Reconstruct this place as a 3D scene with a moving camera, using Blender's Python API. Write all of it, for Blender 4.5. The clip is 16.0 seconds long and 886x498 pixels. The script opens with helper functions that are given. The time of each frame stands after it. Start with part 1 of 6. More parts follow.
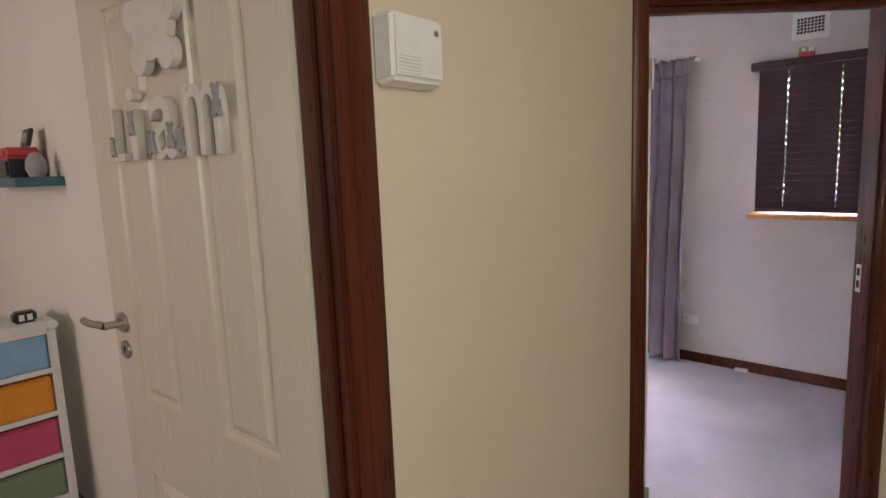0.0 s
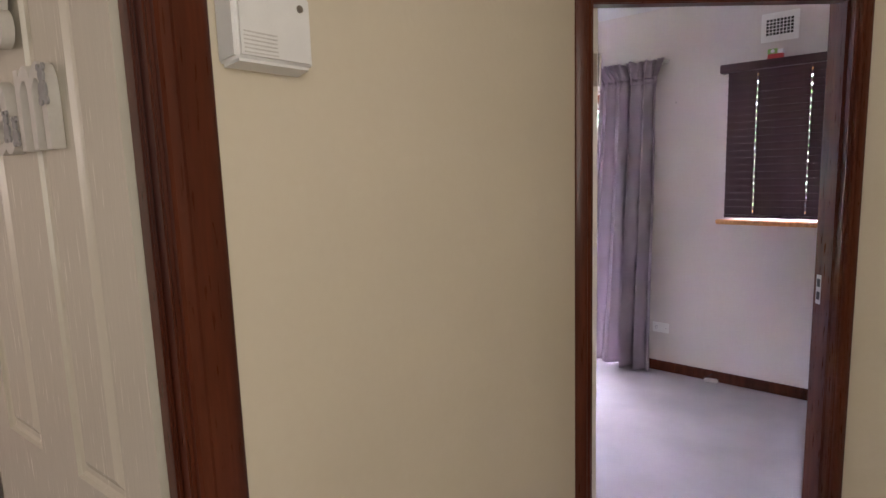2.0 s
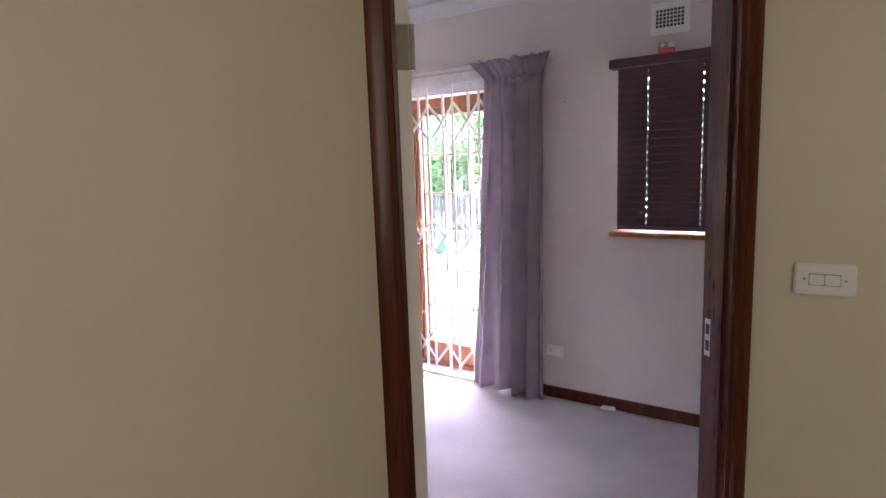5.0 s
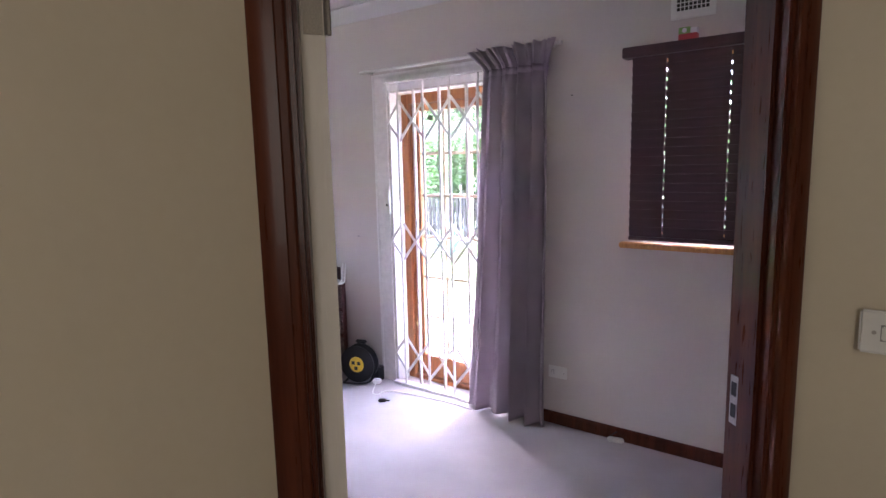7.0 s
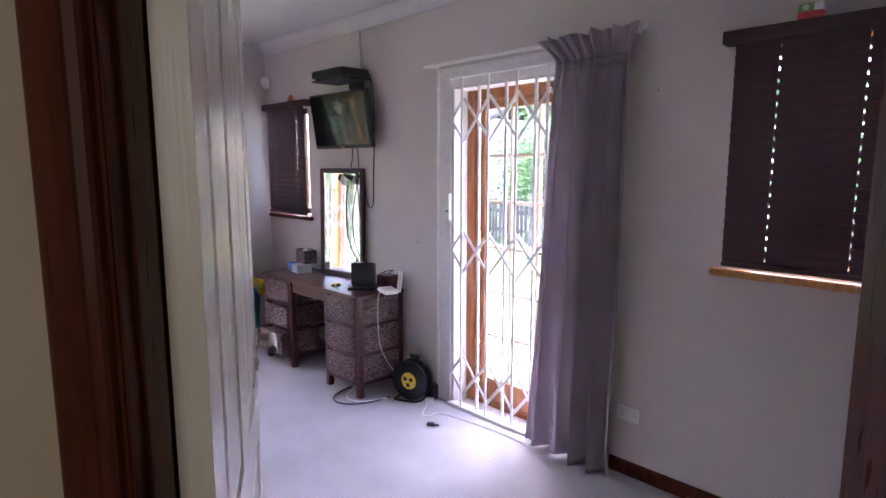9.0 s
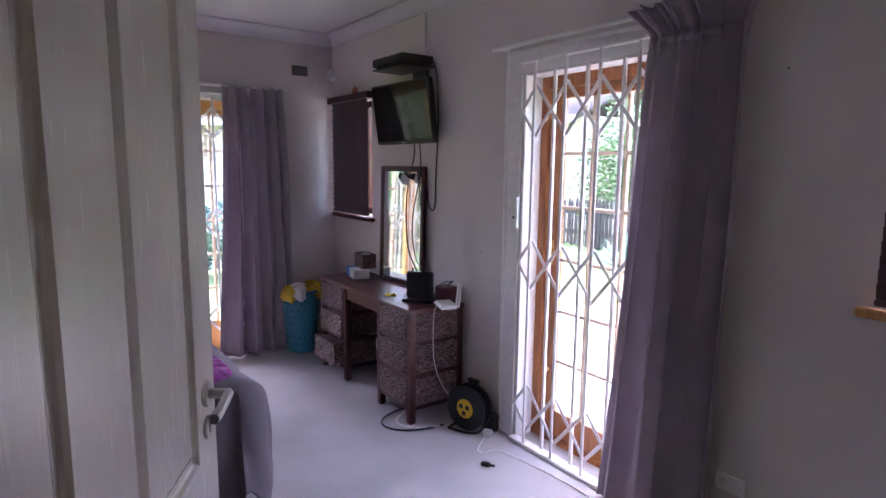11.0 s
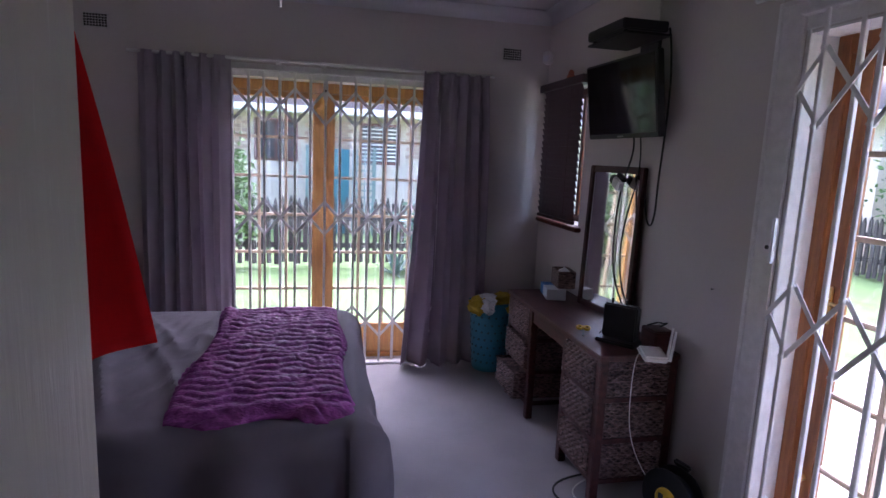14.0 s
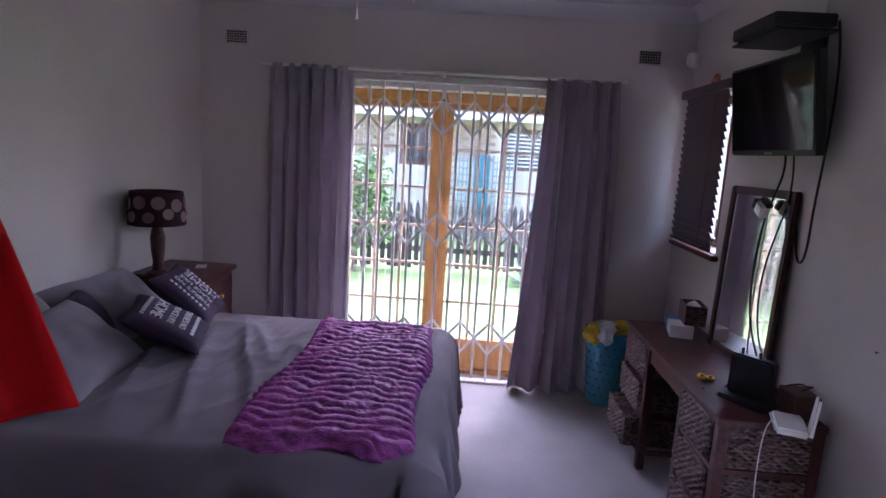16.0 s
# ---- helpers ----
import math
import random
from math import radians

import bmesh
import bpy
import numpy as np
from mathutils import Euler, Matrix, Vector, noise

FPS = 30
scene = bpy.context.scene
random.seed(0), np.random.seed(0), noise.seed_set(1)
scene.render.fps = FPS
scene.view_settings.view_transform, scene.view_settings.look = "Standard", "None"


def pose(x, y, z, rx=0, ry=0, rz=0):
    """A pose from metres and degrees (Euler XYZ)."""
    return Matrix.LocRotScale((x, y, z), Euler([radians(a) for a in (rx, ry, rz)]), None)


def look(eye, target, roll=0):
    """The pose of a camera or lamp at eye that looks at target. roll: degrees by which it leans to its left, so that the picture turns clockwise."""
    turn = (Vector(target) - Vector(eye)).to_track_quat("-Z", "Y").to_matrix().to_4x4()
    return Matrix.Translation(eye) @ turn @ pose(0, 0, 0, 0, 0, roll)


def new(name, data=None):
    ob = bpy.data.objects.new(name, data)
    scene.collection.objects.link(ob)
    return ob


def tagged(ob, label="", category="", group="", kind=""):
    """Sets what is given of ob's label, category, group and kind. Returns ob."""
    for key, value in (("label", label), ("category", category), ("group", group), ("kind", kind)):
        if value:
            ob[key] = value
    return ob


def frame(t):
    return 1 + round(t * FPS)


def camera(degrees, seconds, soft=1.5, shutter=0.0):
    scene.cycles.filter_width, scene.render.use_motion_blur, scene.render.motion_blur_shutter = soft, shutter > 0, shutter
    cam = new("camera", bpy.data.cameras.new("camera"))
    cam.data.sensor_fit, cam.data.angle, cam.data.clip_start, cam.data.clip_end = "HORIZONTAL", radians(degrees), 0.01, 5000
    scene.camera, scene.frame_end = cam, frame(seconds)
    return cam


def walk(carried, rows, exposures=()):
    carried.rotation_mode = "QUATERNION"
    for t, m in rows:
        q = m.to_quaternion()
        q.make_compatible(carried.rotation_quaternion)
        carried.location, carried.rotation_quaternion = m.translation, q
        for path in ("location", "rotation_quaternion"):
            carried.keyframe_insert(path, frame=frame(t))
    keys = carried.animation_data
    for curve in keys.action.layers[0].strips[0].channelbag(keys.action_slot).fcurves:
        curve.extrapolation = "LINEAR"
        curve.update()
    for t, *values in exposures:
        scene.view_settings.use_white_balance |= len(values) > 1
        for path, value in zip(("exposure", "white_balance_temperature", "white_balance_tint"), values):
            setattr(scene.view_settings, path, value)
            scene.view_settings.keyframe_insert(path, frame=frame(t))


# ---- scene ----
cam = camera(75.0, 16.0)
METRES, EYE, TILT, LEAN, TURN = 3.15, 1.58, 0.0, 0.0, 39.3
PATH = [
    (0, (0.189, -0.034, 1.553), (-1.161, 1.413, 1.264), -2.3),
    (0.5, (0.21, 0.033, 1.556), (-1.136, 1.483, 1.265), -2.1),
    (1, (0.233, 0.092, 1.55), (-1.111, 1.545, 1.268), -2.1),
    (1.5, (0.239, 0.137, 1.547), (-1.098, 1.598, 1.268), -2.0),
    (2, (0.222, 0.199, 1.539), (-1.098, 1.675, 1.261), -1.9),
    (2.5, (0.198, 0.286, 1.542), (-1.093, 1.787, 1.262), -1.8),
    (3, (0.162, 0.381, 1.549), (-1.083, 1.92, 1.269), -1.9),
    (3.5, (0.151, 0.468, 1.549), (-1.038, 2.051, 1.269), -1.9),
    (4, (0.148, 0.566, 1.554), (-0.991, 2.186, 1.273), -2.2),
    (4.5, (0.163, 0.72, 1.563), (-0.958, 2.351, 1.278), -2.0),
    (7, (0.077, 1.262, 1.565), (-1.096, 2.856, 1.278), -1.3),
    (7.5, (0.057, 1.351, 1.574), (-1.157, 2.914, 1.287), -1.0),
    (8.0, (0.0435, 1.483, 1.583), (-1.219, 3.007, 1.292), -0.9),
    (8.5, (0.03, 1.615, 1.592), (-1.307, 3.075, 1.304), -0.4),
    (9, (0.007, 1.69, 1.579), (-1.413, 3.07, 1.297), -0.0),
    (11.5, (-0.34, 2.21, 1.582), (-2.008, 3.273, 1.291), 1.2),
    (12, (-0.411, 2.275, 1.581), (-2.154, 3.213, 1.29), 1.9),
    (12.5, (-0.481, 2.37, 1.569), (-2.304, 3.14, 1.275), 2.1),
    (13, (-0.579, 2.476, 1.562), (-2.448, 3.118, 1.255), 2.2),
    (13.5, (-0.694, 2.601, 1.565), (-2.6, 3.121, 1.256), 2.5),
    (14, (-0.796, 2.655, 1.574), (-2.727, 3.072, 1.261), 2.5),
    (14.5, (-0.876, 2.697, 1.559), (-2.829, 2.995, 1.251), 2.9),
    (15, (-0.912, 2.762, 1.593), (-2.881, 2.917, 1.274), 2.9),
    (15.5, (-0.959, 2.848, 1.631), (-2.931, 2.865, 1.3), 3.3),
    (16, (-0.992, 2.917, 1.643), (-2.963, 2.828, 1.315), 3.4),
]
EXPOSURES = [(0.0, 5.9, 6330, 36), (3.0, 5.8, 6280, 36), (4.5, 5.55, 6280, 36), (7.5, 5.15, 6180, 36), (9.0, 4.9, 6080, 36),
             (11.5, 4.1, 6050, 36), (12.5, 3.78, 6000, 37), (14.0, 3.22, 5900, 37), (16.0, 3.7, 5830, 38)]
walk(cam, [(t, look(eye, target, roll)) for t, eye, target, roll in PATH],
     exposures=EXPOSURES)

# ---- world, sun and lamps ----
world = bpy.data.worlds.new("world")
scene.world = world
world.use_nodes = True
wn, wl = world.node_tree.nodes, world.node_tree.links
wn.clear()
sky = wn.new("ShaderNodeTexSky")
sky.sky_type = "NISHITA"
sky.sun_disc = False
sky.sun_elevation = radians(52)
sky.sun_rotation = radians(297)
sky.air_density, sky.dust_density, sky.ozone_density = 1.0, 1.5, 2.0
wbg = wn.new("ShaderNodeBackground")
wbg.inputs["Strength"].default_value = 0.15
wout = wn.new("ShaderNodeOutputWorld")
wl.new(sky.outputs[0], wbg.inputs[0])
wl.new(wbg.outputs[0], wout.inputs[0])

sun_data = bpy.data.lights.new("sun", "SUN")
sun_data.energy, sun_data.angle, sun_data.color = 1.9, radians(130), (1.0, 0.98, 0.94)
sun_ob = new("sun", sun_data)
sun_ob.matrix_world = look((-20, 10, 27), (0, 0, 0))


def area_lamp(name, eye, target, sx, sy, watts, colour):
    d = bpy.data.lights.new(name, "AREA")
    d.shape, d.size, d.size_y, d.energy, d.color = "RECTANGLE", sx, sy, watts, colour
    o = new(name, d)
    o.matrix_world = look(eye, target)
    return o


# unseen panels: fill added in the passage; stand-in for the child's room window, not built
area_lamp("passage_window_light", (1.43, 0.15, 1.75), (-0.2, 1.9, 1.35), 1.6, 1.3, 0.64, (0.89, 0.94, 0.72))
area_lamp("child_room_window_light", (-2.2, -2.36, 1.6), (-2.0, 1.0, 1.1), 1.6, 1.3, 0.54, (1.0, 0.95, 0.76))


# ---- materials ----
def mat(name, colour, rough=0.6, metal=0.0, var=0.12, scale=6.0, bump=0.0, bscale=80.0, coat=0.0, stretch=(1, 1, 1), second=None, spec=0.5, sheen=0.0, rand=0.0):
    m = bpy.data.materials.new(name)
    m.use_nodes = True
    n, l = m.node_tree.nodes, m.node_tree.links
    b = n["Principled BSDF"]
    b.inputs["Roughness"].default_value = rough
    b.inputs["Metallic"].default_value = metal
    b.inputs["Specular IOR Level"].default_value = spec
    b.inputs["Coat Weight"].default_value = coat
    b.inputs["Sheen Weight"].default_value = sheen
    b.inputs["Sheen Tint"].default_value = (*[min(1, c * 2.5) for c in colour], 1)
    tc = n.new("ShaderNodeTexCoord")
    mp = n.new("ShaderNodeMapping")
    mp.inputs["Scale"].default_value = stretch
    l.new(tc.outputs["Object"], mp.inputs["Vector"])
    nz = n.new("ShaderNodeTexNoise")
    nz.inputs["Scale"].default_value = scale
    nz.inputs["Detail"].default_value = 5
    l.new(mp.outputs[0], nz.inputs["Vector"])
    fine = n.new("ShaderNodeTexNoise")
    fine.inputs["Scale"].default_value = bscale
    fine.inputs["Detail"].default_value = 4
    l.new(mp.outputs[0], fine.inputs["Vector"])
    ramp = n.new("ShaderNodeValToRGB")
    c2 = second or tuple(min(1, c * (1 + var)) for c in colour)
    c1 = colour if second else tuple(c * (1 - var) for c in colour)
    ramp.color_ramp.elements[0].position, ramp.color_ramp.elements[1].position = 0.32, 0.68
    ramp.color_ramp.elements[0].color, ramp.color_ramp.elements[1].color = (*c1, 1), (*c2, 1)
    l.new(nz.outputs["Fac"], ramp.inputs[0])
    mix = n.new("ShaderNodeMix")
    mix.data_type, mix.blend_type = "RGBA", "OVERLAY"
    mix.inputs["Factor"].default_value = min(1.0, var * 1.5)
    l.new(ramp.outputs[0], mix.inputs[6])
    l.new(fine.outputs["Fac"], mix.inputs[7])
    last = mix.outputs[2]
    if rand:
        info = n.new("ShaderNodeObjectInfo")
        hsv = n.new("ShaderNodeHueSaturation")
        mr = n.new("ShaderNodeMapRange")
        mr.inputs["To Min"].default_value, mr.inputs["To Max"].default_value = 1 - rand, 1 + rand
        l.new(info.outputs["Random"], mr.inputs[0])
        l.new(mr.outputs[0], hsv.inputs["Value"])
        l.new(last, hsv.inputs["Color"])
        last = hsv.outputs[0]
    l.new(last, b.inputs["Base Color"])
    rr = n.new("ShaderNodeMapRange")
    rr.inputs["To Min"].default_value, rr.inputs["To Max"].default_value = max(0.02, rough - 0.08), min(1, rough + 0.08)
    l.new(fine.outputs["Fac"], rr.inputs[0])
    l.new(rr.outputs[0], b.inputs["Roughness"])
    if bump:
        bp = n.new("ShaderNodeBump")
        bp.inputs["Strength"].default_value = bump
        bp.inputs["Distance"].default_value = 0.004
        l.new(fine.outputs["Fac"], bp.inputs["Height"])
        l.new(bp.outputs[0], b.inputs["Normal"])
    return m


def cloth(name, colour, trans, weave=900.0, var=0.08):
    m = mat(name, colour, 0.9, var=var, scale=5, bump=0.25, bscale=weave, spec=0.15, sheen=0.25)
    n, l = m.node_tree.nodes, m.node_tree.links
    b, o = n["Principled BSDF"], n["Material Output"]
    t = n.new("ShaderNodeBsdfTranslucent")
    t.inputs[0].default_value = (*colour, 1)
    mx = n.new("ShaderNodeMixShader")
    mx.inputs[0].default_value = trans
    l.new(b.outputs[0], mx.inputs[1])
    l.new(t.outputs[0], mx.inputs[2])
    l.new(mx.outputs[0], o.inputs[0])
    return m


def glass_mat(name, gloss=0.07, tint=(0.95, 0.98, 0.97)):
    m = bpy.data.materials.new(name)
    m.use_nodes = True
    n, l = m.node_tree.nodes, m.node_tree.links
    n.remove(n["Principled BSDF"])
    t, g, mx = n.new("ShaderNodeBsdfTransparent"), n.new("ShaderNodeBsdfGlossy"), n.new("ShaderNodeMixShader")
    t.inputs[0].default_value = (*tint, 1)
    g.inputs["Roughness"].default_value = 0.02
    mx.inputs[0].default_value = gloss
    l.new(t.outputs[0], mx.inputs[1])
    l.new(g.outputs[0], mx.inputs[2])
    l.new(mx.outputs[0], n["Material Output"].inputs[0])
    return m


M = {
    "cream": mat("cream_wall_paint", (0.66, 0.58, 0.445), 0.55, var=0.03, scale=1.6, bump=0.12, bscale=55),
    "lilac": mat("bedroom_wall_paint", (0.62, 0.565, 0.535), 0.6, var=0.03, scale=1.4, bump=0.12, bscale=55),
    "ceil": mat("ceiling_paint", (0.64, 0.63, 0.645), 0.8, var=0.02, scale=2, bump=0.08, bscale=60),
    "nursery": mat("child_room_wall_paint", (0.78, 0.74, 0.66), 0.6, var=0.03, scale=1.4, bump=0.12, bscale=55),
    "carpet": mat("grey_carpet", (0.46, 0.43, 0.445), 0.97, var=0.10, scale=2.2, bump=1.0, bscale=420, spec=0.1),
    "mahog": mat("mahogany_varnish", (0.056, 0.0125, 0.006), 0.3, var=0.16, scale=5, bump=0.015, bscale=40, coat=0.06, stretch=(4, 4, 0.35), second=(0.108, 0.027, 0.011), spec=0.22),
    "pine": mat("oiled_pine", (0.46, 0.20, 0.055), 0.42, var=0.3, scale=8, bump=0.1, bscale=60, coat=0.2, stretch=(6, 6, 0.5), second=(0.64, 0.33, 0.10)),
    "redpine": mat("stained_pine", (0.235, 0.07, 0.019), 0.42, var=0.3, scale=8, bump=0.1, bscale=60, coat=0.2, stretch=(6, 6, 0.5), second=(0.38, 0.135, 0.037)),
    "gold": mat("golden_varnish_edge", (0.20, 0.085, 0.022), 0.35, var=0.3, scale=14, bump=0.1, bscale=60, coat=0.3, stretch=(6, 6, 0.5)),
    "doorw": mat("cream_door_paint", (0.61, 0.565, 0.46), 0.25, var=0.02, scale=9, bump=0.13, bscale=34, stretch=(7, 7, 0.3)),
    "doorw2": mat("white_door_paint", (0.80, 0.745, 0.675), 0.25, var=0.02, scale=9, bump=0.13, bscale=34, stretch=(7, 7, 0.3)),
    "white": mat("white_plastic", (0.78, 0.77, 0.74), 0.42, var=0.03, scale=20, bump=0.03, bscale=200),
    "letter": mat("white_letter_paint", (0.62, 0.59, 0.53), 0.45, var=0.05, scale=20, bump=0.04, bscale=150),
    "gate": mat("white_enamel_steel", (0.80, 0.78, 0.77), 0.3, var=0.06, scale=25, bump=0.05, bscale=120),
    "steel": mat("brushed_steel", (0.48, 0.45, 0.42), 0.3, 1.0, var=0.1, scale=40, bump=0.1, bscale=300, stretch=(1, 8, 8)),
    "brass": mat("brass", (0.7, 0.48, 0.2), 0.3, 1.0, var=0.1, scale=40),
    "curtain": cloth("lilac_grey_curtain", (0.44, 0.38, 0.43), 0.24),
    "duvet": cloth("grey_duvet_cotton", (0.172, 0.145, 0.165), 0.02, weave=500),
    "throw": mat("purple_plush", (0.17, 0.022, 0.14), 0.5, var=0.35, scale=14, bump=1.0, bscale=70, spec=0.35, sheen=0.35, stretch=(3, 1, 1), second=(0.46, 0.10, 0.38)),
    "red": cloth("red_towelling", (0.80, 0.018, 0.018), 0.1, weave=600),
    "desk": mat("dark_stained_wood", (0.046, 0.0125, 0.012), 0.36, var=0.2, scale=7, bump=0.12, bscale=70, coat=0.0, stretch=(1, 6, 6), second=(0.094, 0.027, 0.024), spec=0.38),
    # wicker colours paint in the weave's dark gaps and pinkish highlights
    "wicker": mat("woven_wicker", (0.010, 0.004, 0.004), 0.5, var=0.4, scale=38, bump=0.5, bscale=200, stretch=(1, 1, 3.2), second=(0.34, 0.22, 0.205)),
    "blind": mat("dark_brown_slat", (0.062, 0.028, 0.034), 0.42, var=0.25, scale=4, bump=0.1, bscale=120, stretch=(1, 10, 10)),
    "black": mat("black_plastic", (0.012, 0.012, 0.013), 0.38, var=0.2, scale=30, bump=0.05, bscale=300),
    "screen": mat("black_screen_gloss", (0.006, 0.006, 0.007), 0.07, var=0.1, scale=8),
    "mirror": mat("mirror_silver", (0.86, 0.88, 0.87), 0.015, 1.0, var=0.01, scale=3),
    "teal": mat("teal_shelf_paint", (0.035, 0.13, 0.15), 0.45, var=0.08),
    "blue_basket": mat("turquoise_plastic", (0.035, 0.27, 0.38), 0.42, var=0.06, scale=10),
    "yellow": mat("yellow_cotton", (0.62, 0.43, 0.04), 0.9, var=0.12, scale=8, bump=0.4, bscale=300),
    "yplastic": mat("yellow_plastic", (0.72, 0.46, 0.02), 0.4, var=0.06),
    "d_blue": mat("translucent_blue_drawer", (0.24, 0.46, 0.70), 0.35, var=0.08, scale=9),
    "d_orange": mat("translucent_orange_drawer", (0.78, 0.30, 0.03), 0.35, var=0.08, scale=9),
    "d_pink": mat("translucent_pink_drawer", (0.60, 0.085, 0.17), 0.35, var=0.08, scale=9),
    "d_green": mat("translucent_green_drawer", (0.20, 0.27, 0.17), 0.35, var=0.08, scale=9),
    "grey_ear": mat("grey_felt", (0.33, 0.32, 0.31), 0.8, var=0.1, scale=20),
    "cushion": mat("dark_purple_cotton", (0.034, 0.012, 0.040), 0.85, var=0.15, scale=8, bump=0.3, bscale=500),
    "print": mat("pale_print", (0.62, 0.60, 0.63), 0.8, var=0.05),
    "pillow": cloth("grey_pillow_cotton", (0.20, 0.175, 0.19), 0.02, weave=500),
    "shade": cloth("dark_shade_fabric", (0.045, 0.018, 0.024), 0.12),
    "shade_dot": cloth("pale_shade_circle", (0.25, 0.17, 0.17), 0.12),
    "palebar": mat("pale_glazing_bar_paint", (0.56, 0.42, 0.30), 0.5, var=0.1, scale=12),
    "glass": glass_mat("window_glass"),
    "frosted": glass_mat("shelf_glass", 0.12, (0.25, 0.3, 0.3)),
    "vent_d": mat("vent_hole_dark", (0.02, 0.018, 0.016), 0.9),
    "vent": mat("vent_plate_paint", (0.60, 0.57, 0.53), 0.6, var=0.05, scale=20),
    "terra": mat("brown_vent_brick", (0.16, 0.105, 0.085), 0.8, var=0.15, scale=20, bump=0.2),
    "grass": mat("lawn_grass", (0.10, 0.18, 0.05), 0.9, var=0.35, scale=3, bump=1.0, bscale=60, second=(0.18, 0.27, 0.09)),
    "paving": mat("pale_paving", (0.50, 0.47, 0.42), 0.85, var=0.12, scale=4, bump=0.3, bscale=60, rand=0.08),
    "fence": mat("weathered_fence_wood", (0.042, 0.033, 0.03), 0.8, var=0.35, scale=6, bump=0.4, bscale=60, stretch=(6, 6, 0.6), rand=0.25),
    "brick": mat("pale_facebrick", (0.46, 0.32, 0.24), 0.85, var=0.2, scale=4, bump=0.3, bscale=50, rand=0.16),
    "mortar": mat("mortar", (0.50, 0.46, 0.41), 0.9, var=0.1, scale=8),
    "plaster": mat("white_plaster", (0.66, 0.55, 0.44), 0.8, var=0.06, scale=3, bump=0.2),
    "roof": mat("roof_tile", (0.10, 0.075, 0.07), 0.8, var=0.2, scale=5, bump=0.3),
    "tealp": mat("teal_paint", (0.010, 0.12, 0.15), 0.5, var=0.1, scale=5),
    "trellis": mat("grey_green_trellis", (0.17, 0.24, 0.21), 0.7, var=0.12, scale=10),
    "leaf": mat("shrub_leaf", (0.045, 0.11, 0.022), 0.55, var=0.4, scale=2.5, second=(0.11, 0.21, 0.045)),
    "cactus": mat("blue_green_leaf", (0.14, 0.24, 0.20), 0.6, var=0.2, scale=6),
    "bark": mat("bark", (0.09, 0.065, 0.045), 0.9, var=0.3, scale=12, bump=0.6, bscale=50),
    "darkwin": mat("dark_pane", (0.03, 0.035, 0.045), 0.08, var=0.1, scale=3),
    "redwood": mat("red_brown_window_frame", (0.13, 0.035, 0.025), 0.5, var=0.2, scale=10),
    "pack_red": mat("red_carton", (0.55, 0.06, 0.06), 0.5, var=0.1, scale=60),
    "pack_green": mat("green_carton", (0.22, 0.42, 0.12), 0.5, var=0.1, scale=60),
    "blue_card": mat("blue_card", (0.03, 0.20, 0.55), 0.5, var=0.08, scale=30),
    "paper": mat("white_card", (0.76, 0.76, 0.78), 0.6, var=0.04, scale=20),
    "clay": mat("orange_clay", (0.42, 0.13, 0.06), 0.7, var=0.15, scale=30),
}
for key in ("duvet", "pillow"):
    b = M[key].node_tree.nodes["Principled BSDF"]
    b.inputs["Specular IOR Level"].default_value = 0.4
    b.inputs["Sheen Weight"].default_value = 0.3
glow = bpy.data.materials.new("lit_frosted_glass")
glow.use_nodes = True
glow.node_tree.nodes["Principled BSDF"].inputs["Base Color"].default_value = (0.8, 0.8, 0.8, 1)
glow.node_tree.nodes["Principled BSDF"].inputs["Emission Color"].default_value = (0.95, 0.97, 1.0, 1)
glow.node_tree.nodes["Principled BSDF"].inputs["Emission Strength"].default_value = 0.5
M["lamp_glow"] = glow


# ---- mesh helpers ----
def box(bm, x0, x1, y0, y1, z0, z1, m=None):
    vs = bmesh.ops.create_cube(bm, size=1)["verts"]
    k = Matrix.LocRotScale(((x0 + x1) / 2, (y0 + y1) / 2, (z0 + z1) / 2), None, (abs(x1 - x0), abs(y1 - y0), abs(z1 - z0)))
    bmesh.ops.transform(bm, matrix=(m @ k) if m else k, verts=vs)
    return vs


def rod(bm, a, b, r, seg=10, r2=None):
    a, b = Vector(a), Vector(b)
    d = b - a
    vs = bmesh.ops.create_cone(bm, cap_ends=True, segments=seg, radius1=r, radius2=r if r2 is None else r2, depth=d.length)["verts"]
    bmesh.ops.transform(bm, matrix=Matrix.Translation((a + b) / 2) @ d.to_track_quat("Z", "Y").to_matrix().to_4x4(), verts=vs)
    return vs


def lathe(bm, profile, seg=24, m=None):
    rings = []
    for r, z in profile:
        rings.append([bm.verts.new((r * math.cos(2 * math.pi * i / seg), r * math.sin(2 * math.pi * i / seg), z)) for i in range(seg)])
    for a, b in zip(rings, rings[1:]):
        for i in range(seg):
            bm.faces.new((a[i], a[(i + 1) % seg], b[(i + 1) % seg], b[i]))
    vs = [v for r in rings for v in r]
    if m:
        bmesh.ops.transform(bm, matrix=m, verts=vs)
    return vs


def sheet(bm, f, nu, nv):
    g = [[bm.verts.new(f(i / nu, j / nv)) for j in range(nv + 1)] for i in range(nu + 1)]
    for i in range(nu):
        for j in range(nv):
            bm.faces.new((g[i][j], g[i + 1][j], g[i + 1][j + 1], g[i][j + 1]))
    return g


def bev(bm, w=0.004, seg=2, angle=40):
    es = [e for e in bm.edges if len(e.link_faces) == 2 and e.calc_face_angle(0) > radians(angle)]
    bmesh.ops.bevel(bm, geom=es, offset=w, segments=seg, affect="EDGES", clamp_overlap=True)


